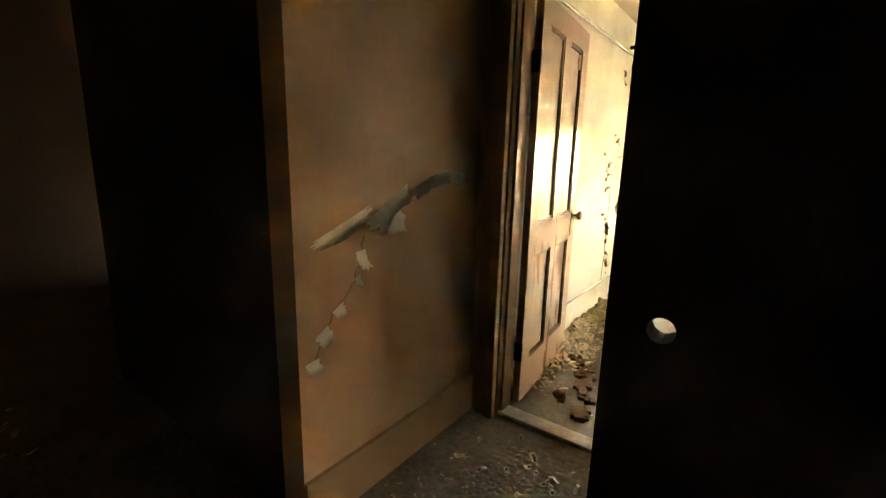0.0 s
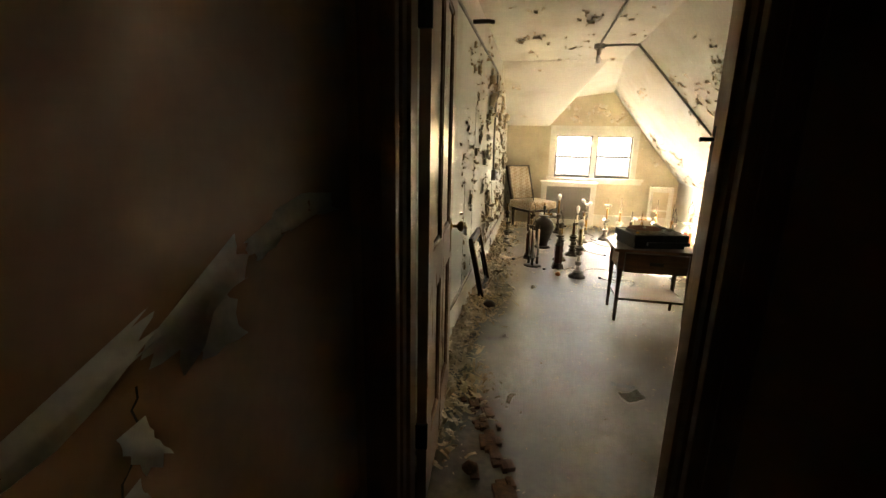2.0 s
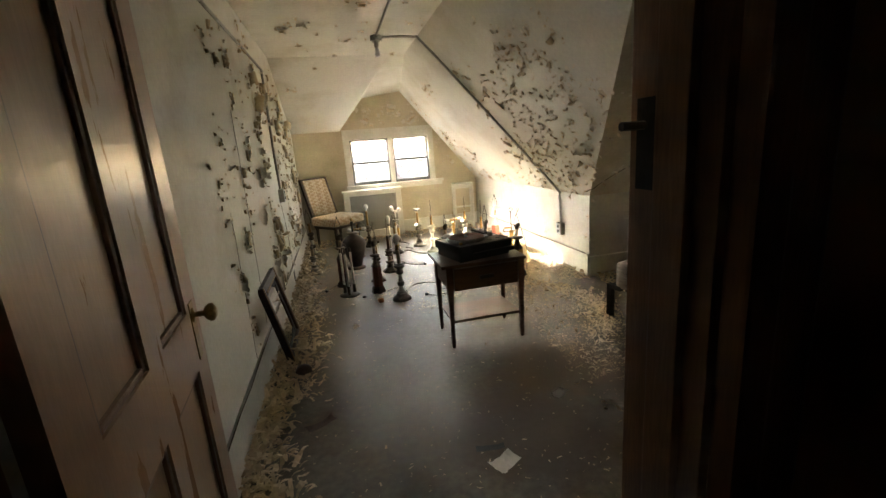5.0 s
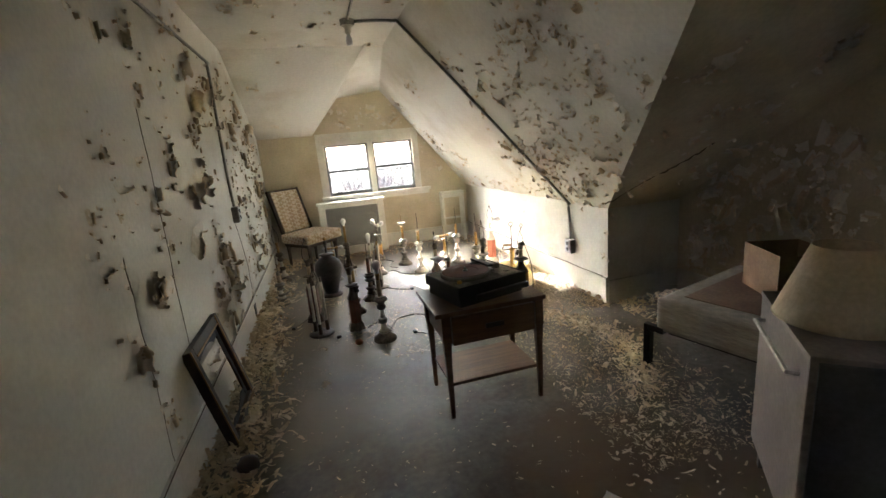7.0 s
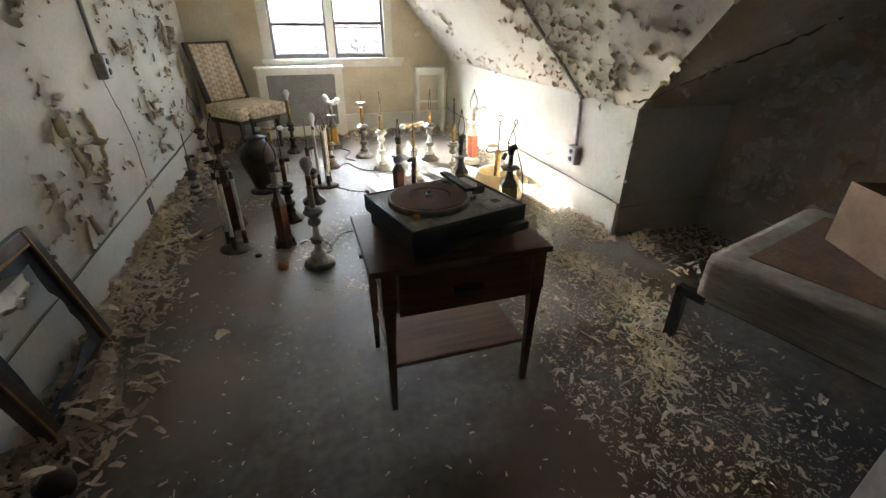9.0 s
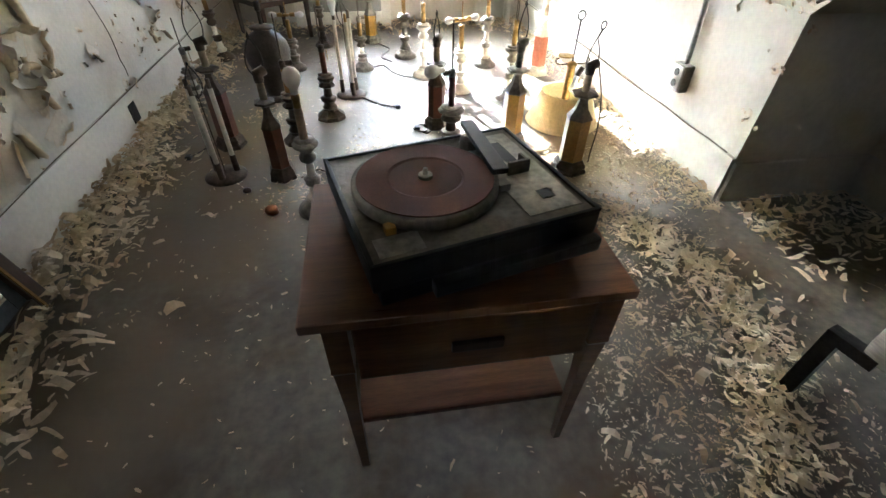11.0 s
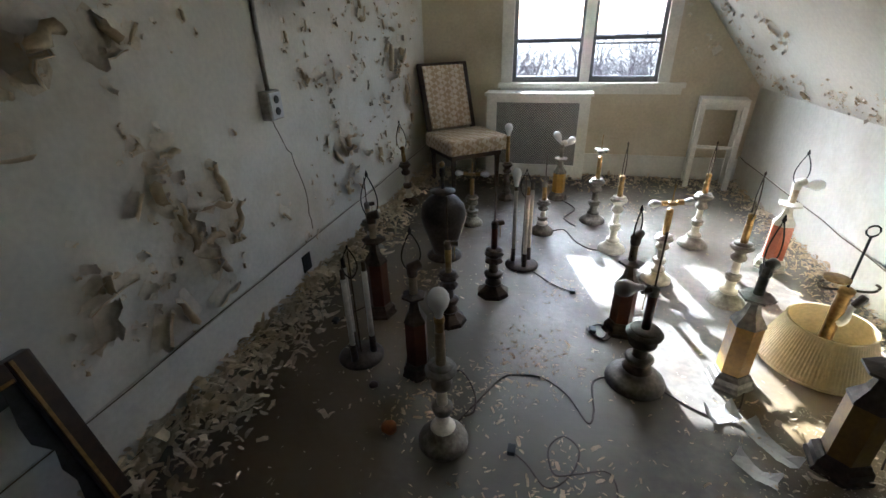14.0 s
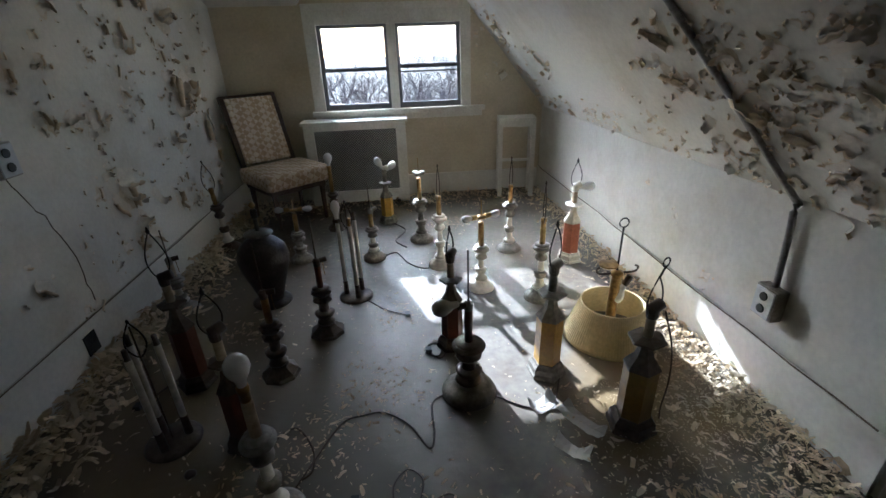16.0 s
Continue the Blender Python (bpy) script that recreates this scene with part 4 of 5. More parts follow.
def candlestick(x, y, h, body, mid, label, yaw=0, foot=0.085, tubem=BRASS, top="harp", seg=24, tube_len=0.4, tilt=(0, 0), fat=1.0):
    """A turned stick lamp: spreading foot, ringed stem, a metal or paper sleeve, and its fittings."""
    d = thing("table_lamp", pose(x, y, 0.001, tilt[0], tilt[1], yaw), label, "table lamp", ALL)
    f = foot
    b = h * (0.66 if top in ("harp", "finial") else 0.80)
    z1 = b * (1 - tube_len)
    part("base", lathe([(f, 0), (f, 0.008), (f * 0.94, 0.014), (f * 0.95, 0.02), (f * 0.78, 0.03), (f * 0.62, 0.042), (f * 0.5, 0.05), (f * 0.48, 0.06)], seg), body, d, "", seg > 8)
    part("stem", lathe([(f * 0.42, 0.06), (f * 0.5, 0.07), (f * 0.42, 0.082), (0.024 * fat, 0.09), (0.019 * fat, z1 * 0.55), (0.017 * fat, z1 * 0.74)], 18), mid, d, "", True)
    part("collar", lathe([(0.018 * fat, z1 * 0.74), (0.034 * fat, z1 * 0.78), (0.036 * fat, z1 * 0.83), (0.022 * fat, z1 * 0.88), (0.03 * fat, z1 * 0.92), (f * 0.58, z1 * 0.97), (f * 0.6, z1), (0.02, z1 + 0.008)], 18 if seg > 8 else 8), body, d, "", seg > 8)
    part("bead", lathe([(0.018 * fat, z1 * 0.40), (0.031 * fat, z1 * 0.425), (0.034 * fat, z1 * 0.45), (0.029 * fat, z1 * 0.48), (0.037 * fat, z1 * 0.50), (0.03 * fat, z1 * 0.53), (0.018 * fat, z1 * 0.55)], 18), body, d, "", True)
    part("drip_pan", lathe([(0.018, z1 + 0.004), (f * 0.46, z1 + 0.012), (f * 0.48, z1 + 0.017), (0.0175, z1 + 0.022)], 18), body, d, "", True)
    part("sleeve", lathe([(0.0165, z1), (0.0165, b - 0.03), (0.014, b - 0.02)], 14), tubem, d, "", True)
    if top == "harp":
        part("socket", socket(b - 0.025), BRASS, d, "", True)
        part("harp", harp(b - 0.01, 0.075, h - b - 0.01), BRONZE, d)
        part("finial", lathe([(0.003, h - 0.02), (0.006, h - 0.01), (0.002, h)], 8), BRONZE, d)
    elif top == "bulb":
        part("socket", socket(b - 0.025), BRASS, d, "", True)
        part("bulb", bulb(b + 0.025, 0.034), BULBW, d, "frosted glass bulb", True)
    elif top == "finial":
        part("socket", lathe([(0.017, b - 0.03), (0.019, b), (0.01, b + 0.01)], 12), body, d)
        part("rod", tube([(0, 0, b), (0, 0, h)], 0.0035, 6), BRONZE, d)
        s = lathe([(0.011, 0), (0.013, 0.004), (0.013, 0.035), (0.009, 0.036)], 12)
        s.transform(Matrix.Translation((0.012, 0, b - 0.005)) @ pose(0, 0, 0, 0, 90, 0))
        part("side_socket", s, BRONZE, d)
        part("pull_chain", tube([(0.03, 0, b - 0.01), (0.032, 0.002, b - 0.09)], 0.0015, 5), BRASS, d)
    elif top == "cluster":
        cluster(d, b, BRASS)
        part("rod", tube([(0, 0, b), (0, 0, h)], 0.0035, 6), BRASS, d)
    elif top == "cups":
        cluster(d, b, PEWTER, bulbs=())
        for a in (0, 2.1, 4.2):
            c = lathe([(0.012, 0), (0.02, 0.006), (0.022, 0.022), (0.018, 0.024)], 12, 0.03 * math.cos(a), 0.03 * math.sin(a))
            c.transform(Matrix.Translation((0, 0, b + 0.004)))
            part("side_socket", c, PEWTER, d)
        part("rod", tube([(0, 0, b), (0, 0, h)], 0.003, 6), BRASS, d)
    return d


def pillar(x, y, h, panel, metal, label, yaw=0, wide=0.052, top="harp", tilt=(0, 0)):
    """A six-sided enamelled pillar lamp on a stepped metal foot, with a paper candle sleeve."""
    d = thing("table_lamp", pose(x, y, 0.001, tilt[0], tilt[1], yaw), label, "table lamp", ALL)
    w = wide
    part("base", lathe([(w * 1.55, 0), (w * 1.55, 0.012), (w * 1.42, 0.02), (w * 1.38, 0.045), (w * 1.2, 0.055), (w * 1.12, 0.065)], 6), metal, d)
    b = h * 0.40
    part("body", lathe([(w * 1.02, 0.065), (w * 1.0, b)], 6), panel, d)
    part("neck", lathe([(w * 1.08, b), (w * 1.05, b + 0.008), (w * 0.55, b + 0.05), (w * 0.38, b + 0.085), (w * 0.4, b + 0.1)], 6), metal, d)
    part("collar", lathe([(w * 0.5, b + 0.1), (w * 1.05, b + 0.112), (w * 1.08, b + 0.122), (w * 0.4, b + 0.13)], 6), metal, d)
    part("sleeve", lathe([(0.0165, b + 0.13), (0.0165, b + 0.21)], 14), CARDTUBE if metal is not PEWTER else PEWTER, d, "", True)
    s = lathe([(0.018, 0), (0.021, 0.004), (0.021, 0.05), (0.017, 0.052)], 14, cap=True)
    s.transform(Matrix.Translation((-0.015, 0, b + 0.235)) @ pose(0, 0, 0, 0, 75, 0))
    part("socket", s, metal if top != "bulbs" else WHITE, d, "", True)
    part("socket_cap", lathe([(0.019, b + 0.205), (0.021, b + 0.215), (0.021, b + 0.245), (0.012, b + 0.255)], 12), metal, d)
    if top == "harp":
        part("harp", harp(b + 0.22, 0.075, h - b - 0.23), IRON, d)
        part("finial", lathe([(0.003, h - 0.02), (0.008, h - 0.01), (0.002, h + 0.01)], 8), IRON, d)
    elif top == "bulbs":
        part("bulb", bulb(b + 0.22, 0.03, 0.01, 55), BULBW, d, "frosted glass bulb", True)
        part("bulb", bulb(b + 0.24, 0.03, -0.01, -30), BULBW, d, "frosted glass bulb", True)
    elif top == "ring":
        part("harp", harp(b + 0.20, 0.07, 0.16), IRON, d)
        part("rod", tube([(0, 0, b + 0.355), (0.02, 0, h - 0.03)], 0.004, 6), IRON, d)
        part("ring_finial", tube([(0.02 + 0.016 * math.cos(a * 0.628), 0, h - 0.015 + 0.016 * math.sin(a * 0.628)) for a in range(10)], 0.003, 6, closed=True), IRON, d)
        part("cord", tube(smooth_path([(0.02, -0.03, b + 0.24), (0.05, -0.06, b + 0.1), (0.075, -0.06, b - 0.05), (0.08, -0.05, 0.1), (0.07, -0.06, 0.05)]), 0.003, 6), CORD, d)
    return d


def candle_trio(x, y, h, label, yaw, n=3, sleeve=CREAM, bulbm=None, spread=0.055):
    d = thing("table_lamp", pose(x, y, 0.001, 0, 0, yaw), label, "table lamp", ALL)
    part("base", lathe([(0.10, 0), (0.10, 0.006), (0.088, 0.016), (0.03, 0.022)], 24), BRONZE, d, "", True)
    for k in range(n):
        a = 2 * math.pi * k / n
        cx, cy = spread * math.cos(a), spread * math.sin(a)
        c = part("candle_sleeve", lathe([(0.0115, 0.10), (0.0115, h * 0.78)], 12, cx, cy), sleeve, d, "", True)
        part("candle_cup", lathe([(0.014, 0.015), (0.016, 0.02), (0.014, 0.10), (0.012, 0.103)], 12, cx, cy), BRONZE, c, "", True)
        part("candle_socket", lathe([(0.0115, h * 0.78), (0.009, h * 0.785), (0.009, h * 0.85), (0.006, h * 0.855)], 10, cx, cy), BRONZE if k != 1 or bulbm is None else BRASS, c)
    if bulbm:
        part("bulb", bulb(h * 0.82, 0.026, spread), bulbm, d, "frosted glass bulb", True)
    part("centre_rod", tube([(0, 0, 0.02), (0, 0, h * 0.95)], 0.003, 6), BRONZE, d)
    part("harp", harp(h * 0.72, 0.06, h * 0.26), IRON, d)
    part("finial", lathe([(0.003, h * 0.97), (0.006, h * 0.985), (0.001, h)], 8), IRON, d)
    return d


candlestick(0.04, 5.87, 0.62, PEWTER, CREAM, "grey turned candlestick lamp with a frosted bulb", 20, 0.088, CARDTUBE, "bulb", tube_len=0.34)
candle_trio(-0.43, 6.22, 0.55, "three-candle lamp with cream sleeves on a round bronze base", 25)
pillar(-0.47, 6.55, 0.74, AMBER, BRONZE, "brown six-sided pillar lamp with a wire harp", 15)
pillar(-0.15, 6.18, 0.66, AMBER, BRONZE, "smaller brown six-sided pillar lamp", 40, 0.046)
candlestick(-0.11, 6.56, 0.65, BRONZE, BRONZE, "bronze lamp with a tarnished brass sleeve and bare rod", 10, 0.085, BRASS, "finial", seg=8, fat=1.3)
candlestick(0.06, 6.86, 0.63, BRONZE, BRONZE, "dark bronze lamp with an amber sleeve and side socket", 30, 0.09, AMBER, "finial", seg=8, fat=1.4)
candle_trio(0.18, 7.21, 0.60, "candle lamp with tall white sleeves and one bulb", 170, 3, CREAM, BULBW)
candlestick(-0.24, 7.77, 0.46, PEWTER, PEWTER, "short pewter lamp with two frosted bulbs", 0, 0.08, BRASS, "cluster", tube_len=0.45, fat=1.3)
candlestick(0.27, 7.72, 0.55, PEWTER, CREAM, "grey and cream turned lamp with a brass top", 40, 0.08, BRASS, "finial")
candlestick(-0.06, 8.34, 0.62, BRONZE, BRONZE, "slender bronze lamp with a clear flame bulb", 0, 0.075, BRASS, "bulb", seg=8)
pillar(0.36, 8.42, 0.56, OCHRE, PEWTER, "ochre six-sided pillar lamp with two white bulbs", 10, 0.05, "bulbs")
candlestick(0.62, 7.99, 0.63, PEWTER, PEWTER, "pewter lamp with a brass sleeve and white socket cups", 15, 0.09, BRASS, "cups", fat=1.2)
candlestick(0.72, 7.53, 0.69, CREAM, CREAM, "white turned lamp with a tall wire harp", 70, 0.085, BRASS, "harp", tube_len=0.25)
pillar(0.69, 6.66, 0.62, AMBER, BRONZE, "dark six-sided pillar lamp with an open socket", 60, 0.05)
d = candlestick(0.72, 6.33, 0.66, PEWTER, BRONZE, "broad-footed pewter lamp with a dark sleeve and one bulb", 200, 0.115, AMBER, "finial", tube_len=0.45, fat=1.5)
part("bulb", bulb(0.445, 0.033, 0.045, 88), BULBW, d, "frosted glass bulb", True)
candlestick(0.93, 7.19, 0.56, CREAM, CREAM, "cream and brass lamp with two bulbs and a thin rod", 20, 0.08, BRASS, "cluster", tube_len=0.42)
candlestick(1.23, 7.71, 0.67, PEWTER, CREAM, "cream turned lamp with a clear bulb and wire harp", 60, 0.088, BRASS, "harp", tube_len=0.25)
candlestick(1.24, 7.03, 0.69, PEWTER, CREAM, "cream turned lamp with brass sleeve and wire harp", 80, 0.088, BRASS, "harp", tube_len=0.3)
d = pillar(1.59, 7.48, 0.68, SALMON, CREAM, "salmon six-sided pillar lamp with a white top", 10, 0.056, "harp")
part("bulb", bulb(0.50, 0.03, 0.03, 90), BULBW, d, "frosted glass bulb", True)
pillar(1.08, 6.41, 0.71, OCHRE, PEWTER, "ochre six-sided pillar lamp with a tipped socket", 35, 0.056)
pillar(1.30, 6.07, 0.70, OLIVE, BRONZE, "olive-ochre six-sided pillar lamp with iron harp and ring", 20, 0.060, "ring")
candlestick(-0.83, 8.08, 0.68, BRONZE, CREAM, "grey and cream candlestick lamp near the wall", 30, 0.08, BRASS, "harp", tube_len=0.25, tilt=(0, -4))
candlestick(-0.80, 7.20, 0.50, PEWTER, CREAM, "dull grey lamp half hidden among the others", 30, 0.085, CARDTUBE, "finial")

# vase lamp
v = thing("vase_lamp", pose(-0.31, 7.23, 0.001), "large brown ceramic vase lamp with a bare stem", "table lamp", ALL)
part("base", lathe([(0.11, 0), (0.11, 0.012), (0.09, 0.025), (0.075, 0.03)], 24), BRONZE, v, "", True)
part("vase", lathe([(0.07, 0.03), (0.075, 0.06), (0.10, 0.14), (0.133, 0.24), (0.14, 0.29), (0.128, 0.345), (0.09, 0.39), (0.055, 0.41), (0.048, 0.425)], 28), CERAMIC, v, "", True)
part("lid", lathe([(0.05, 0.425), (0.075, 0.43), (0.076, 0.437), (0.03, 0.445), (0.015, 0.45)], 24), BRONZE, v, "", True)
part("stem", lathe([(0.011, 0.45), (0.011, 0.52), (0.018, 0.525), (0.018, 0.57), (0.01, 0.575)], 12), IRON, v)
part("knob", lathe([(0.004, 0.575), (0.016, 0.59), (0.018, 0.6), (0.004, 0.615)], 12), BRASS, v, "", True)

# lamp sunk in a pleated shade
s = thing("pleated_lamp_shade", pose(1.47, 6.63, 0.001), "wide pleated yellow lamp shade resting on the floor", "lamp shade")
bm = bmesh.new()
N = 200
low = [bm.verts.new(((0.215 + (0.0016 if i % 2 else 0)) * math.cos(6.2832 * i / N), (0.215 + (0.0016 if i % 2 else 0)) * math.sin(6.2832 * i / N), 0.0)) for i in range(N)]
high = [bm.verts.new(((0.145 + (0.001 if i % 2 else 0)) * math.cos(6.2832 * i / N), (0.145 + (0.001 if i % 2 else 0)) * math.sin(6.2832 * i / N), 0.19)) for i in range(N)]
inn = [bm.verts.new((0.141 * math.cos(6.2832 * i / N), 0.141 * math.sin(6.2832 * i / N), 0.19)) for i in range(N)]
inl = [bm.verts.new((0.209 * math.cos(6.2832 * i / N), 0.209 * math.sin(6.2832 * i / N), 0.0)) for i in range(N)]
for i in range(N):
    j = (i + 1) % N
    bm.faces.new((low[i], low[j], high[j], high[i]))
    bm.faces.new((high[i], high[j], inn[j], inn[i]))
    bm.faces.new((inn[i], inn[j], inl[j], inl[i]))
    bm.faces.new((inl[i], inl[j], low[j], low[i]))
part("shade", bm, SHADEM, s)
for r, z in ((0.217, 0.006), (0.147, 0.188)):
    part("rim_band", tube([(r * math.cos(a * 0.2094), r * math.sin(a * 0.2094), z) for a in range(30)], 0.004, 6, closed=True), SHADEM, s)
p = thing("shade_lamp", pose(1.47, 6.63, 0.001), "brass lamp with curled arms standing inside the shade", "table lamp", ALL)
part("base", lathe([(0.09, 0), (0.09, 0.012), (0.04, 0.03), (0.022, 0.05)], 20), BRONZE, p, "", True)
part("column", lathe([(0.02, 0.05), (0.024, 0.1), (0.024, 0.33), (0.03, 0.335), (0.03, 0.35), (0.012, 0.36)], 16), BRASS, p, "", True)
for sx in (-1, 1):
    part("arm", tube(smooth_path([(0, 0, 0.35), (sx * 0.05, 0.0, 0.345), (sx * 0.09, 0, 0.35), (sx * 0.10, 0.0, 0.37), (sx * 0.085, 0, 0.38)]), 0.005, 6), BRONZE, p)
part("cup", lathe([(0.01, 0.385), (0.045, 0.39), (0.045, 0.396), (0.01, 0.4)], 16, -0.045), BRASS, p)
so = lathe([(0.013, 0), (0.016, 0.01), (0.016, 0.05), (0.012, 0.055)], 12)
so.transform(Matrix.Translation((0.07, 0, 0.325)) @ pose(0, 0, 0, 0, 205, 0))
part("side_socket", so, BRONZE, p)
part("bulb", bulb(0.28, 0.032, 0.048, 205), BULBW, p, "frosted glass bulb", True)
part("rod", tube([(0, 0, 0.36), (0, 0, 0.575)], 0.0045, 6), IRON, p)
part("ring_finial", tube([(0.022 * math.cos(a * 0.628), 0, 0.597 + 0.022 * math.sin(a * 0.628)) for a in range(10)], 0.0035, 6, closed=True), IRON, p)


# ---- furniture ----
# side table
t = thing("side_table", pose(0.485, 4.90, 0.0), "red-brown wooden side table with one drawer and a low shelf", "table")
part("tabletop", box(-0.312, 0.290, -0.222, 0.212, 0.578, 0.60, 0.004), WOOD, t)
part("apron", box(-0.262, 0.262, -0.165, 0.185, 0.42, 0.577, 0.002), WOOD, t)
dr = part("drawer_front", box(-0.226, 0.226, -0.212, -0.167, 0.415, 0.566, 0.006), WOOD, t)
part("pull", box(-0.05, 0.05, -0.222, -0.2125, 0.48, 0.505, 0.003), DARKWOOD, dr)
for sx in (-1, 1):
    for sy in (-1, 1):
        bm = lathe([(0.014, 0), (0.014, 0.02), (0.02, 0.3), (0.028, 0.43), (0.033, 0.44), (0.031, 0.45), (0.031, 0.577)], 4, sx * 0.256, -0.187 if sy < 0 else 0.165, turn=math.pi / 4)
        part("leg", bm, WOOD, t)
part("shelf", box(-0.25, 0.25, -0.17, 0.17, 0.17, 0.187, 0.003), WOOD, t)

# turntable
r = thing("record_player", pose(0.468, 4.905, 0.602, 0, 0, 14) @ Matrix.Diagonal((0.96, 0.94, 0.98, 1)), "dusty black record player with a rust-brown platter", "record player")
bm = bmesh.new()
co = [(-0.215, -0.18, 0), (0.215, -0.18, 0), (0.215, 0.18, 0), (-0.215, 0.18, 0)]
box(-0.205, 0.205, -0.17, 0.18, 0, 0.055, 0.006, bm=bm)
box(-0.222, 0.222, -0.19, 0.19, 0.055, 0.105, 0.006, bm=bm)
part("plinth", bm, BLACKP, r)
part("front_lip", box(-0.12, 0.222, -0.215, -0.191, 0.03, 0.06, 0.006), BLACKP, r)
part("deck_plate", box(-0.213, 0.213, -0.182, 0.182, 0.105, 0.109, 0.001), GREYPL, r)
part("bare_panel", box(0.085, 0.20, -0.16, 0.16, 0.109, 0.1115, 0.001), mat("scraped_metal", (0.40, 0.37, 0.31), (0.66, 0.62, 0.54), 14, 0.5, metal=0.2, grain=0.4), r)
part("bare_corner", box(-0.2, -0.12, -0.17, -0.12, 0.109, 0.1115, 0.001), obj["bare_panel"].data.materials[0], r)
pl = part("platter", lathe([(0.138, 0.115), (0.142, 0.118), (0.142, 0.135), (0.136, 0.139), (0.126, 0.138)], 40, -0.06, -0.005), GREYPL, r, "", True)
part("mat", lathe([(0.132, 0.138), (0.132, 0.141), (0.075, 0.1415), (0.07, 0.139), (0.02, 0.139)], 40, -0.06, -0.005), RUST, pl, "rust-brown rubber mat")
part("spindle", lathe([(0.014, 0.139), (0.014, 0.145), (0.006, 0.146), (0.004, 0.158)], 12, -0.06, -0.005), STEEL, pl)
for x0, x1, y0, y1 in ((-0.222, 0.222, -0.19, -0.182), (-0.222, 0.222, 0.182, 0.19), (-0.222, -0.213, -0.182, 0.182), (0.213, 0.222, -0.182, 0.182)):
    part("rim", box(x0, x1, y0, y1, 0.1052, 0.113, 0.002), BLACKP, r)
arm = part("tonearm", box(-0.016, 0.016, -0.145, 0.112, 0, 0.012, 0.003, m=Matrix.Translation((0.1, 0.085, 0.136)) @ pose(0, 0, 0, -3, 0, -10)), BLACKP, r)
part("head_shell", box(0.062, 0.086, -0.082, -0.056, 0.12, 0.135, 0.003), STEEL, arm, "dull pale head shell")
part("arm_pivot", lathe([(0.026, 0.109), (0.024, 0.13), (0.014, 0.136)], 14, 0.10, 0.13), GREYPL, arm)
br = part("bracket", box(0.115, 0.165, -0.02, -0.014, 0.111, 0.14, 0.001), GREYPL, r)
part("bracket_ear", box(0.16, 0.166, -0.02, 0.02, 0.111, 0.135, 0.001), GREYPL, r)
for y0 in (0.07, 0.03, -0.12):
    part("slot", box(0.138, 0.166, y0, y0 + 0.05 if y0 > 0.0 else y0 + 0.03, 0.1115, 0.1122), BLACKP, r)
part("chip", box(-0.175, -0.155, -0.12, -0.10, 0.111, 0.127, 0.004), OCHRE, r)

# upholstered chair
c = thing("dining_chair", pose(-0.50, 8.68, 0.0, 0, 0, 40), "armless chair in cream lattice upholstery with dark wooden frame", "chair")
bm = box(-0.285, 0.285, -0.31, 0.22, 0.35, 0.475, 0.035)
part("seat", bm, CLOTH, c, "cream lattice seat cushion", True)
back = Matrix.Translation((0, 0.22, 0.40)) @ pose(0, 0, 0, -19, 0, 0)
part("backrest", box(-0.205, 0.205, -0.03, 0.012, 0.08, 0.635, 0.012, m=back), CLOTH, c, "cream lattice back panel")
bm = box(-0.245, -0.206, -0.025, 0.02, -0.1, 0.66, 0.006, m=back)
part("back_post", bm, DARKWOOD, c)
part("back_post", box(0.206, 0.245, -0.025, 0.02, -0.1, 0.66, 0.006, m=back), DARKWOOD, c)
part("top_rail", box(-0.205, 0.205, -0.022, 0.016, 0.636, 0.66, 0.005, m=back), DARKWOOD, c)
part("seat_rail", box(-0.24, 0.24, -0.25, 0.2, 0.30, 0.34, 0.005), DARKWOOD, c)
for sx, sy in ((-1, -1), (1, -1), (-1, 1), (1, 1)):
    part("leg", lathe([(0.015, 0), (0.018, 0.1), (0.024, 0.30)], 4, sx * 0.215, -0.225 if sy < 0 else 0.19, turn=math.pi / 4), DARKWOOD, c)

# radiator cover
rc = thing("radiator_cover", pose(0.11, 9.181, 0.0), "white painted radiator cover with a pierced metal grille", "radiator cover")
part("front_frame", box(-0.455, -0.365, -0.205, -0.18, 0, 0.745, 0.003), WHITE, rc)
part("front_frame", box(0.365, 0.455, -0.205, -0.18, 0, 0.745, 0.003), WHITE, rc)
part("top_rail", box(-0.365, 0.365, -0.205, -0.18, 0.69, 0.745, 0.003), WHITE, rc)
part("bottom_rail", box(-0.365, 0.365, -0.205, -0.18, 0.02, 0.13, 0.003), WHITE, rc)
part("grille", box(-0.365, 0.365, -0.193, -0.188, 0.13, 0.69), GRILLE, rc, "pierced grey metal grille")
part("side", box(-0.455, -0.43, -0.18, 0, 0, 0.745, 0.002), WHITE, rc)
part("side", box(0.43, 0.455, -0.18, 0, 0, 0.745, 0.002), WHITE, rc)
part("top_board", box(-0.475, 0.475, -0.225, 0, 0.747, 0.772, 0.004), WHITE, rc)
part("metal_strip", box(-0.2, 0.35, -0.2, -0.15, 0.7725, 0.776), STEEL, rc)

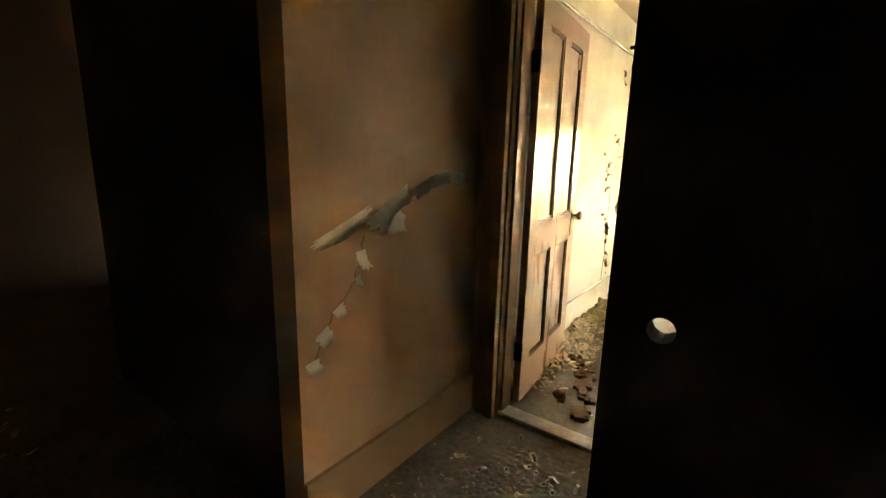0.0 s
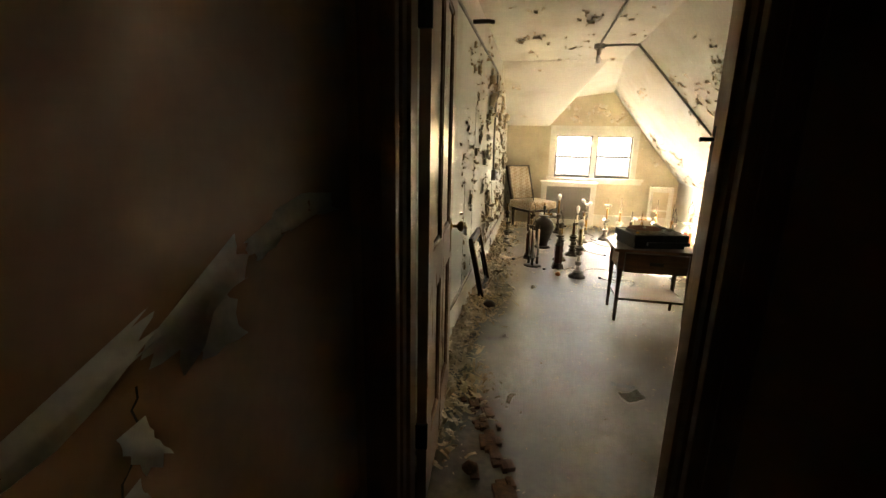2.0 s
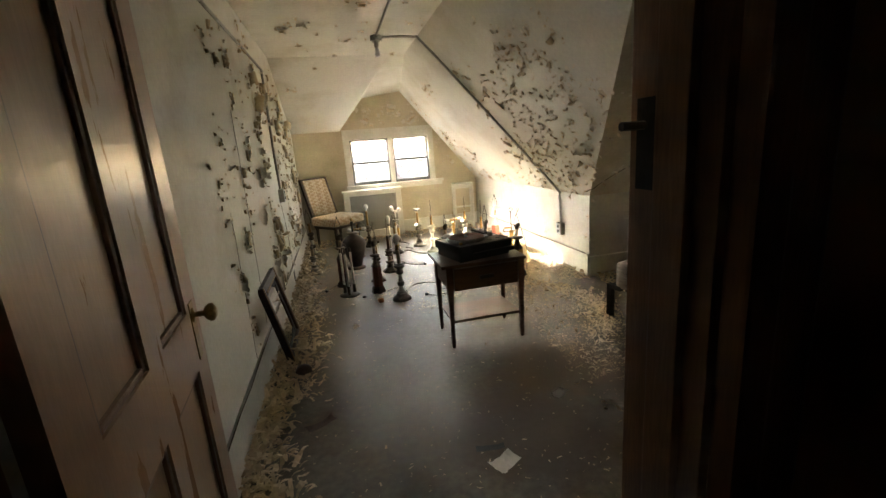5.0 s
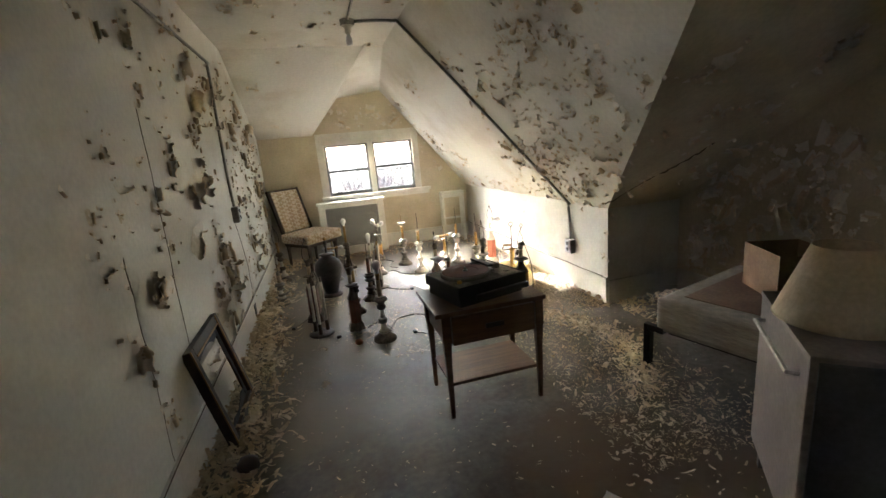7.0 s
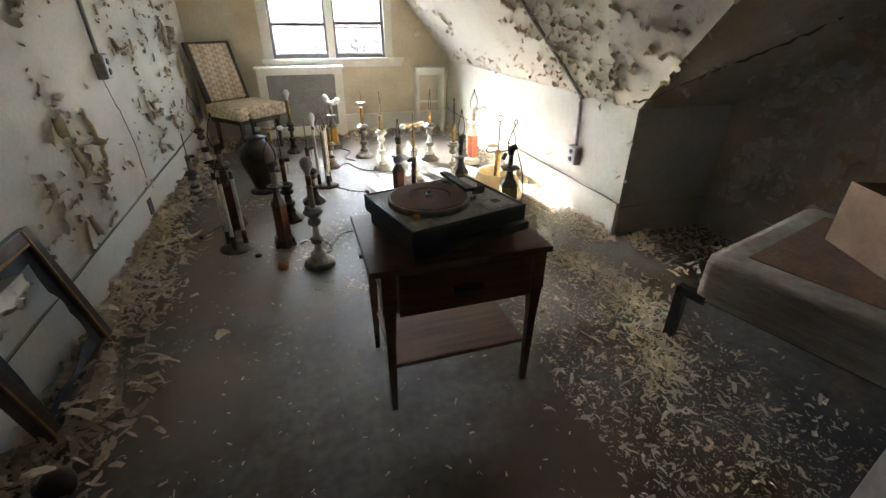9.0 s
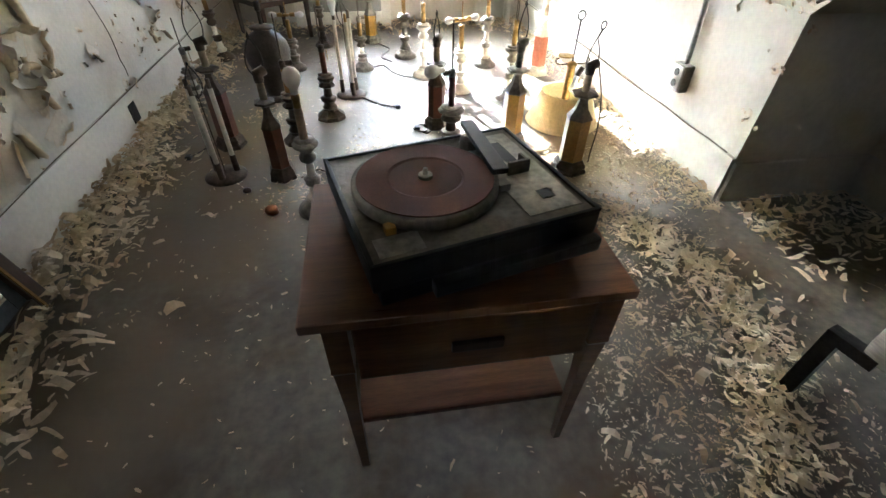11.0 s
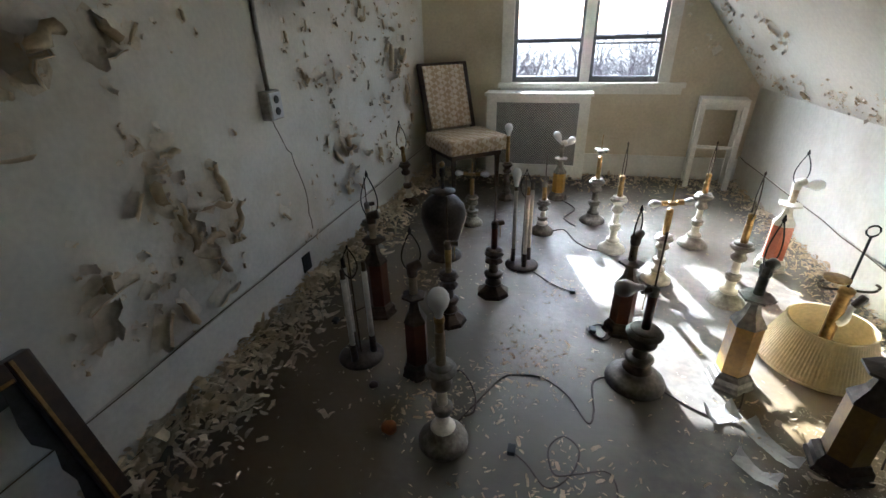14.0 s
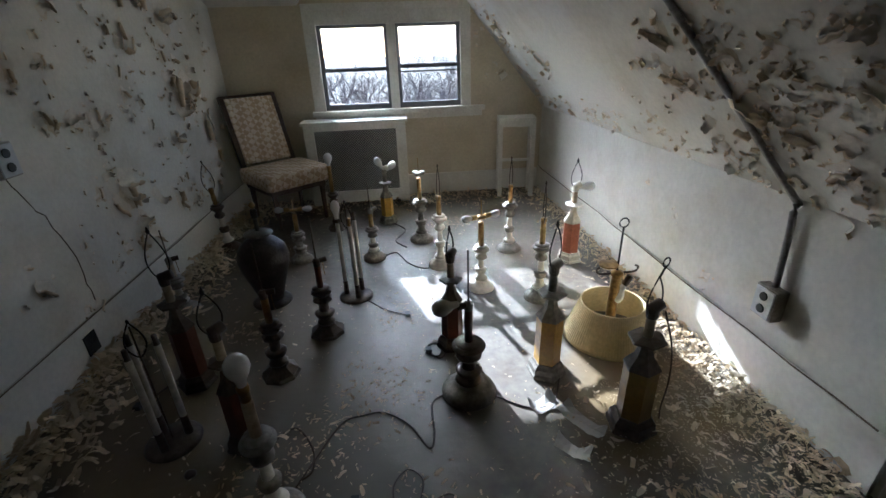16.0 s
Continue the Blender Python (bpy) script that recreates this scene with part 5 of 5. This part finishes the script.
# white stand
w = thing("white_stand", pose(1.60, 9.02, 0.0, 0, 0, -8), "narrow white painted wooden stand with open frame", "stand")
part("top", box(-0.17, 0.17, -0.13, 0.10, 0.70, 0.74, 0.004), WHITE, w)
for sx in (-1, 1):
    part("leg", box(sx * 0.15 - 0.02, sx * 0.15 + 0.02, -0.125, -0.09, 0, 0.70, 0.003), WHITE, w)
    part("leg", box(sx * 0.15 - 0.02, sx * 0.15 + 0.02, 0.06, 0.095, 0, 0.70, 0.003), WHITE, w)
part("front_rail", box(-0.13, 0.13, -0.12, -0.1, 0.345, 0.37, 0.003), WHITE, w)
part("upper_rail", box(-0.13, 0.13, -0.12, -0.1, 0.66, 0.70, 0.003), WHITE, w)

# leaning picture frame
th = math.degrees(math.atan2(0.125, 0.56))
f = thing("picture_frame", pose(-0.855, 5.16, 0.004) @ pose(0, 0, 0, 0, -th, 0), "dark wooden picture frame with torn mat, leaning on the wall", "picture frame")
W2, HF, rw = 0.285, 0.575, 0.06
for y0, y1, z0, z1 in ((-W2, -W2 + rw, 0, HF), (W2 - rw, W2, 0, HF), (-W2 + rw, W2 - rw, 0, rw), (-W2 + rw, W2 - rw, HF - rw, HF)):
    ra = part("frame_rail", box(-0.03, 0.012, y0, y1, z0, z1, 0.006), DARKWOOD, f)
    part("gilt_lip", box(0.012, 0.016, y0 + 0.006, y1 - 0.006 if y1 - y0 > 0.1 else y0 + 0.016, z0 + 0.004 if z1 - z0 > 0.1 else z0 + 0.004, z1 - 0.004 if z1 - z0 > 0.1 else z0 + 0.014, 0.001), GILT, ra)
rg = random.Random(4)
IW, IZ0, IZ1 = W2 - rw, rw, HF - rw
for side in range(4):
    bm = bmesh.new()
    edge, torn_edge = [], []
    for i in range(9):
        u = i / 8
        deep = rg.uniform(0.02, 0.055)
        if side == 0:
            p0, p1 = (-IW + 2 * IW * u, IZ0), (-IW + 2 * IW * u, IZ0 + deep)
        elif side == 1:
            p0, p1 = (-IW + 2 * IW * u, IZ1), (-IW + 2 * IW * u, IZ1 - deep)
        elif side == 2:
            p0, p1 = (-IW, IZ0 + (IZ1 - IZ0) * u), (-IW + deep, IZ0 + (IZ1 - IZ0) * u)
        else:
            p0, p1 = (IW, IZ0 + (IZ1 - IZ0) * u), (IW - deep, IZ0 + (IZ1 - IZ0) * u)
        edge.append([bm.verts.new((xx + 0.0006 * side, *p0)) for xx in (-0.012, -0.009)])
        torn_edge.append([bm.verts.new((xx + 0.0006 * side, *p1)) for xx in (-0.012, -0.009)])
    for i in range(8):
        for q in (0, 1):
            bm.faces.new((edge[i][q], edge[i + 1][q], torn_edge[i + 1][q], torn_edge[i][q]))
        bm.faces.new((torn_edge[i][0], torn_edge[i + 1][0], torn_edge[i + 1][1], torn_edge[i][1]))
    part("torn_mat", bm, MATBLUE, f, "torn dark mat board")
for k in range(4):
    bm = bmesh.new()
    flake(bm, Vector((-0.008, -0.16 + 0.08 * k, 0.46)), Vector((0, 1, 0)), Vector((0, 0, -1)), Vector((1, 0, 0)), 0.08, rg.uniform(0.06, 0.13), rg.uniform(1, 3), 0.05, rg)
    part("curled_scrap", bm, [TORN, FLAKEBACK], f)

# bed
b = thing("bed", pose(1.48, 4.69, 0.0, 0, 0, 15.5), "bare single box spring on black metal legs", "bed")
part("box_spring", box(0.0, 0.93, -1.75, 0.0, 0.25, 0.45, 0.035), TICKING, b, "dirty cream striped ticking", True)
part("brown_cover", box(0.11, 0.83, -1.66, -0.10, 0.449, 0.4535, 0.001), BEDBROWN, b, "worn brown cloth panel")
part("bed_rail", box(0.05, 0.88, -1.70, -0.05, 0.225, 0.249, 0.002), IRON, b)
for lx, ly in ((0.0, 0.055), (0.88, 0.055), (0.0, -1.7), (0.88, -1.7)):
    bm = box(lx, lx + 0.04, ly - 0.02, ly + 0.02, 0, 0.27, 0.002)
    box(lx, lx + 0.04, ly - 0.10 if ly > 0 else ly, ly if ly > 0 else ly + 0.1, 0.235, 0.27, 0.002, bm=bm)
    part("leg", bm, IRON, b)
k = thing("cardboard_box", pose(2.11, 4.43, 0.4545, 0, 0, -25), "open brown cardboard box on the bed", "box")
for x0, x1, y0, y1 in ((-0.14, 0.14, -0.175, -0.171), (-0.14, 0.14, 0.171, 0.175), (-0.14, -0.136, -0.171, 0.171), (0.136, 0.14, -0.171, 0.171)):
    part("side", box(x0, x1, y0, y1, 0, 0.25), CARDBOARD, k)
part("bottom", box(-0.136, 0.136, -0.171, 0.171, 0, 0.004), CARDBOARD, k)

# steel cabinet with a shade on it
cb = thing("steel_cabinet", pose(1.13, 3.725, 0.0, 0, 0, 50), "pinkish white steel cabinet with a towel bar, rust streaked", "cabinet")
# body near black, door and top in the pinkish tone
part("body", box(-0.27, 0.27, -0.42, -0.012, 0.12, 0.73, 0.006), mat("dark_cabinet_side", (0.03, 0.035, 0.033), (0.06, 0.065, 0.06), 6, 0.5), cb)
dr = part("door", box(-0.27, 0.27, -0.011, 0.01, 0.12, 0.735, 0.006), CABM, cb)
part("handle", tube([(-0.2, 0.01, 0.66), (-0.2, 0.04, 0.66), (0.2, 0.04, 0.66), (0.2, 0.01, 0.66)], 0.008, 6), STEEL, dr, "dull bar handle")
part("top", box(-0.275, 0.275, -0.425, 0.012, 0.7355, 0.752, 0.004), CABM, cb)
for sx in (-1, 1):
    for y in (-0.39, -0.03):
        part("leg", box(sx * 0.24 - 0.015, sx * 0.24 + 0.015, y - 0.015, y + 0.015, 0, 0.12, 0.002), IRON, cb)
ls = thing("lamp_shade", pose(1.26, 3.66, 0.753), "plain cream cone lamp shade on the cabinet", "lamp shade")
part("shade", lathe([(0.17, 0), (0.172, 0.004), (0.085, 0.24), (0.083, 0.24), (0.167, 0.003)], 32, cap=False), SHADE2, ls, "", True)
part("rim", tube([(0.171 * math.cos(a * 0.2094), 0.171 * math.sin(a * 0.2094), 0.004) for a in range(30)], 0.003, 6, closed=True), SHADE2, ls)


# ---- wiring and fittings ----
def run(name, pts, r, label, clips=()):
    d = tagged(solid(name, tube(smooth_path(pts, 5), r, 8), STEEL, True), label, "conduit")
    for q in clips:
        part("clip", box(q[0] - 0.02, q[0] + 0.02, q[1] - 0.012, q[1] + 0.012, q[2] - 0.02, q[2] + 0.02, 0.004), STEEL, d)
    return d


def outlet(name, m, label, size=0.05):
    d = thing(name, m, label, "outlet")
    part("box", box(-size, size, -size * 1.3, size * 1.3, 0, 0.05, 0.008), STEEL, d)
    part("plate", box(-size * 0.85, size * 0.85, -size * 1.15, size * 1.15, 0.05, 0.056, 0.003), SWITCH, d, "pale double receptacle plate")
    for y in (-0.026, 0.026):
        part("receptacle", lathe([(0.018, 0.056), (0.017, 0.06), (0.006, 0.0605)], 14, 0, y), BLACKP, d)
    return d


run("conduit", [(X0 + 0.012, 2.7, 2.19), (X0 + 0.012, 5.0, 2.2), (X0 + 0.012, 6.68, 2.21), (X0 + 0.012, 6.76, 2.18), (X0 + 0.012, 6.76, 2.0), (X0 + 0.012, 6.70, 1.4), (X0 + 0.02, 6.68, 1.06)], 0.011, "thin metal conduit fixed along the wall")
outlet("wall_outlet", pose(X0, 6.68, 1.0, 90, 0, 90), "surface wall outlet with a metal box")
outlet("wall_outlet", pose(XK, 6.22, 0.40, 90, 0, -90), "surface wall outlet on the knee wall")
fo = thing("baseboard_outlet", pose(X0 + 0.018, 6.73, 0.14, 90, 0, 90), "dark flush outlet plate in the baseboard", "outlet")
part("plate", box(-0.04, 0.04, -0.05, 0.05, 0, 0.005, 0.002), IRON, fo)
run("conduit", [(0.13, 2.7, H - 0.012), (0.13, 4.5, H - 0.012), (0.13, 6.55, H - 0.012)], 0.011, "thin metal conduit along the ceiling")
run("conduit", [(0.18, 6.62, H - 0.015), (0.5, 6.62, H - 0.015), (0.60, 6.60, 2.37), (1.2, 6.43, 1.64), (1.83, 6.26, 0.86), (1.875, 6.24, 0.76), (1.88, 6.22, 0.46)], 0.012, "thin metal conduit running down the roof slope")
cl = thing("ceiling_lamp_holder", pose(0.13, 6.62, H), "ceiling junction box with a bare porcelain lamp holder", "ceiling light")
part("box", lathe([(0.055, -0.045), (0.058, -0.04), (0.058, 0.0)], 16), STEEL, cl)
part("holder", lathe([(0.02, -0.11), (0.026, -0.10), (0.028, -0.06), (0.05, -0.046)], 16), CREAM, cl, "", True)
part("bulb", lathe([(0.004, -0.20), (0.022, -0.19), (0.028, -0.165), (0.02, -0.13), (0.014, -0.11)], 14), BULBW, cl, "bare glass bulb", True)
hk = thing("wall_hook", pose(X0, 4.72, 2.25), "dark iron pipe stub projecting from the wall", "pipe")
part("stub", tube([(0, 0, 0), (0.12, 0.0, 0.0), (0.15, 0.03, 0.0)], 0.016, 8), IRON, hk)


def cable(pts, label="brown lamp cord lying on the floor", plug=True, r=0.0035):
    d = tagged(solid("electric_cable", tube(smooth_path(pts, 6), r, 6), CORD, True), label, "cord")
    if plug:
        q = Vector(pts[0])
        part("plug", box(q.x - 0.014, q.x + 0.014, q.y - 0.018, q.y + 0.018, 0.001, 0.022, 0.005), BLACKP, d)
    return d


Z = 0.004
cable([(0.277, 5.877, Z), (0.33, 5.84, Z), (0.40, 5.77, Z), (0.47, 5.83, Z), (0.50, 5.93, Z), (0.45, 5.98, Z), (0.40, 5.92, Z), (0.42, 5.82, 0.009), (0.50, 5.84, 0.009), (0.59, 5.87, Z), (0.61, 5.78, Z), (0.55, 5.68, Z)], r=0.0026)
cable([(0.07, 5.95, Z), (0.12, 6.06, Z), (0.20, 6.22, Z), (0.28, 6.25, Z), (0.36, 6.255, Z), (0.46, 6.18, Z), (0.53, 6.06, Z), (0.555, 6.12, Z), (0.56, 6.28, Z), (0.64, 6.33, Z)], plug=False)
cable([(0.57, 6.62, Z), (0.62, 6.56, Z), (0.66, 6.63, Z), (0.6, 6.68, Z), (0.55, 6.62, 0.008), (0.61, 6.57, 0.009), (0.65, 6.65, 0.009), (0.69, 6.66, Z)])
cable([(-0.66, 6.42, Z), (-0.55, 6.6, Z), (-0.5, 6.55, Z)])
cable([(0.30, 7.7, Z), (0.42, 7.78, Z), (0.5, 7.6, Z), (0.6, 7.5, Z), (0.7, 7.52, Z)], plug=False)
cable([(-0.06, 6.15, Z), (0.02, 6.22, Z), (0.1, 6.12, Z), (0.12, 6.02, Z), (0.08, 5.98, Z)], plug=False)
cable([(0.48, 6.95, Z), (0.36, 7.02, Z), (0.27, 7.12, Z), (0.2, 7.18, Z)])
cable([(0.40, 8.38, Z), (0.5, 8.2, Z), (0.42, 8.0, Z), (0.5, 7.86, Z)], plug=False)
cable([(1.12, 6.35, Z), (1.05, 6.22, Z), (0.95, 6.2, Z), (0.8, 6.3, Z)], plug=False)

# loose things on the floor
def scrap(name, x, y, w, l, yaw, material, label, category, bend=0.02, seed=1):
    rg = random.Random(seed)
    bm = bmesh.new()
    n = 5
    rows = []
    for k in (0.0, 0.0025):
        grid = []
        for i in range(n + 1):
            for_j = []
            for j in range(3):
                a, c = i / n - 0.5, j / 2 - 0.5
                for_j.append(bm.verts.new((a * l * rg.uniform(0.85, 1.05), c * w * rg.uniform(0.7, 1.05), 0.003 + bend * 4 * a * a * (1 if c > 0 else 0.4) + k)))
            grid.append(for_j)
        rows.append(grid)
        for i in range(n):
            for j in range(2):
                bm.faces.new((grid[i][j], grid[i + 1][j], grid[i + 1][j + 1], grid[i][j + 1]))
    ob = solid(name, bm, material)
    ob.matrix_world = pose(x, y, 0, 0, 0, yaw)
    tagged(ob, label, category)


scrap("paper_scrap", 0.14, 3.55, 0.09, 0.13, 30, PAPER, "crumpled white paper scrap on the floor", "paper", 0.02, 1)
scrap("dark_scrap", 0.11, 3.66, 0.035, 0.13, -8, BLACKP, "dark strip of plastic on the floor", "scrap", 0.008, 2)
scrap("dark_scrap", -0.66, 4.12, 0.05, 0.16, 30, DARKWOOD, "dark splinter lying on the floor", "scrap", 0.02, 3)
scrap("cardboard_scrap", 1.12, 6.1, 0.07, 0.19, -60, PAPER, "curled sheet of pale card on the floor", "scrap", 0.04, 4)
scrap("cardboard_scrap", 1.04, 5.98, 0.055, 0.13, -40, PAPER, "curled sheet of pale card on the floor", "scrap", 0.04, 5)
scrap("cardboard_scrap", 1.00, 6.20, 0.07, 0.12, 20, PAPER, "curled sheet of pale card on the floor", "scrap", 0.05, 6)
scrap("paper_scrap", 0.62, 3.95, 0.06, 0.1, 30, PAPER, "pale scrap on the floor", "paper", 0.01, 7)
scrap("metal_scrap", 0.86, 3.75, 0.04, 0.14, -40, GREYPL, "grey metal strip on the floor", "scrap", 0.008, 8)

pk = thing("rotten_board", pose(-0.62, 3.06, 0.0, 0, 0, 108), "crumbling brown board lying by the door", "board")
ROTTEN = mat("rotten_wood", (0.11, 0.05, 0.025), (0.22, 0.12, 0.06), 14, 0.95, bump=0.4, grain=0.4)
rg = random.Random(9)
for k in range(46):
    lx, ly = rg.uniform(-0.42, 0.42), rg.gauss(0, 0.03)
    s = rg.uniform(0.015, 0.045)
    part("splinter", box(lx - s, lx + s, ly - s * 0.6, ly + s * 0.6, 0.001, rg.uniform(0.01, 0.03), 0.003, m=pose(0, 0, 0, 0, 0, rg.uniform(-6, 6))), ROTTEN, pk)


def lump(name, x, y, r, material, label, category, seed):
    bm = bmesh.new()
    bmesh.ops.create_icosphere(bm, subdivisions=2, radius=r)
    rg = random.Random(seed)
    for v in bm.verts:
        v.co *= rg.uniform(0.85, 1.1)
        v.co.z = v.co.z * 0.75 + r * 0.72
    ob = solid(name, bm, material, True)
    ob.location = (x, y, 0)
    tagged(ob, label, category)


lump("dark_block", -0.78, 4.69, 0.055, DARKWOOD, "dark lump of debris near the wall", "debris", 1)
lump("dried_fruit", -0.16, 5.86, 0.03, ORANGE, "dried orange-brown ball on the floor", "fruit", 2)
lump("debris_lump", -0.66, 2.78, 0.035, ROTTEN, "brown crumb by the door", "debris", 3)
lump("debris_lump", -0.30, 6.05, 0.02, DARKWOOD, "small dark crumb by a lamp", "debris", 4)


# ---- outside ----
bm = bmesh.new()
vs = [bm.verts.new(p) for p in ((-600, -600, -7.5), (600, -600, -7.5), (600, 900, -7.5), (-600, 900, -7.5))]
bm.faces.new(vs)
structure(solid("ground", bm, EARTH), "brown winter ground")


def bare_tree(seed, h):
    """A leafless tree: tapered trunk, forking limbs, many twigs."""
    rg = random.Random(seed)
    trunk, limbs = bmesh.new(), bmesh.new()
    tube([(0, 0, 0), (0.1, 0, h * 0.25), (0.05, 0.1, h * 0.5)], [0.16, 0.12, 0.08], 8, trunk)

    def grow(bm, p, d, length, r, depth):
        pts, q, dd = [p], p, d
        for k in range(3):
            dd = (dd + Vector((rg.gauss(0, 0.18), rg.gauss(0, 0.18), rg.gauss(0.05, 0.12)))).normalized()
            q = q + dd * (length / 3)
            pts.append(q)
        tube(pts, [r, r * 0.85, r * 0.7, r * 0.5], 4 if depth < 3 else 3, bm)
        if depth < 5:
            for k in range(3 if depth < 4 else 2):
                at = pts[rg.choice((1, 2, 3))]
                nd = (dd + Vector((rg.gauss(0, 0.7), rg.gauss(0, 0.7), rg.gauss(0.1, 0.4)))).normalized()
                grow(bm, at, nd, length * rg.uniform(0.55, 0.8), r * 0.55, depth + 1)
    for k in range(4):
        grow(limbs, Vector((0.05, 0.05, h * rg.uniform(0.3, 0.5))), Vector((rg.gauss(0, 0.6), rg.gauss(0, 0.6), 1)).normalized(), h * 0.26, 0.06, 1)
    t = thing("bare_tree", pose(0, 0, -7.5), "leafless tree seen through the window", "tree", "bare trees outside")
    part("trunk", trunk, BARK, t)
    tagged(part("crown", limbs, BARK, t), kind="stuff")
    return t


kinds = [bare_tree(40 + i, 8.2 + 0.5 * i) for i in range(3)]
rg = random.Random(77)
for i in range(58):
    y = rg.uniform(24, 60)
    x = 0.4 + (y - 5) * rg.uniform(-0.3, 0.3)
    m = pose(x, y, -7.5, 0, 0, rg.uniform(0, 360)) @ Matrix.Scale(rg.uniform(0.85, 1.1), 4)
    if i < 3:
        kinds[i].matrix_world = m
    else:
        k = copy_thing(kinds[i % 3], m)
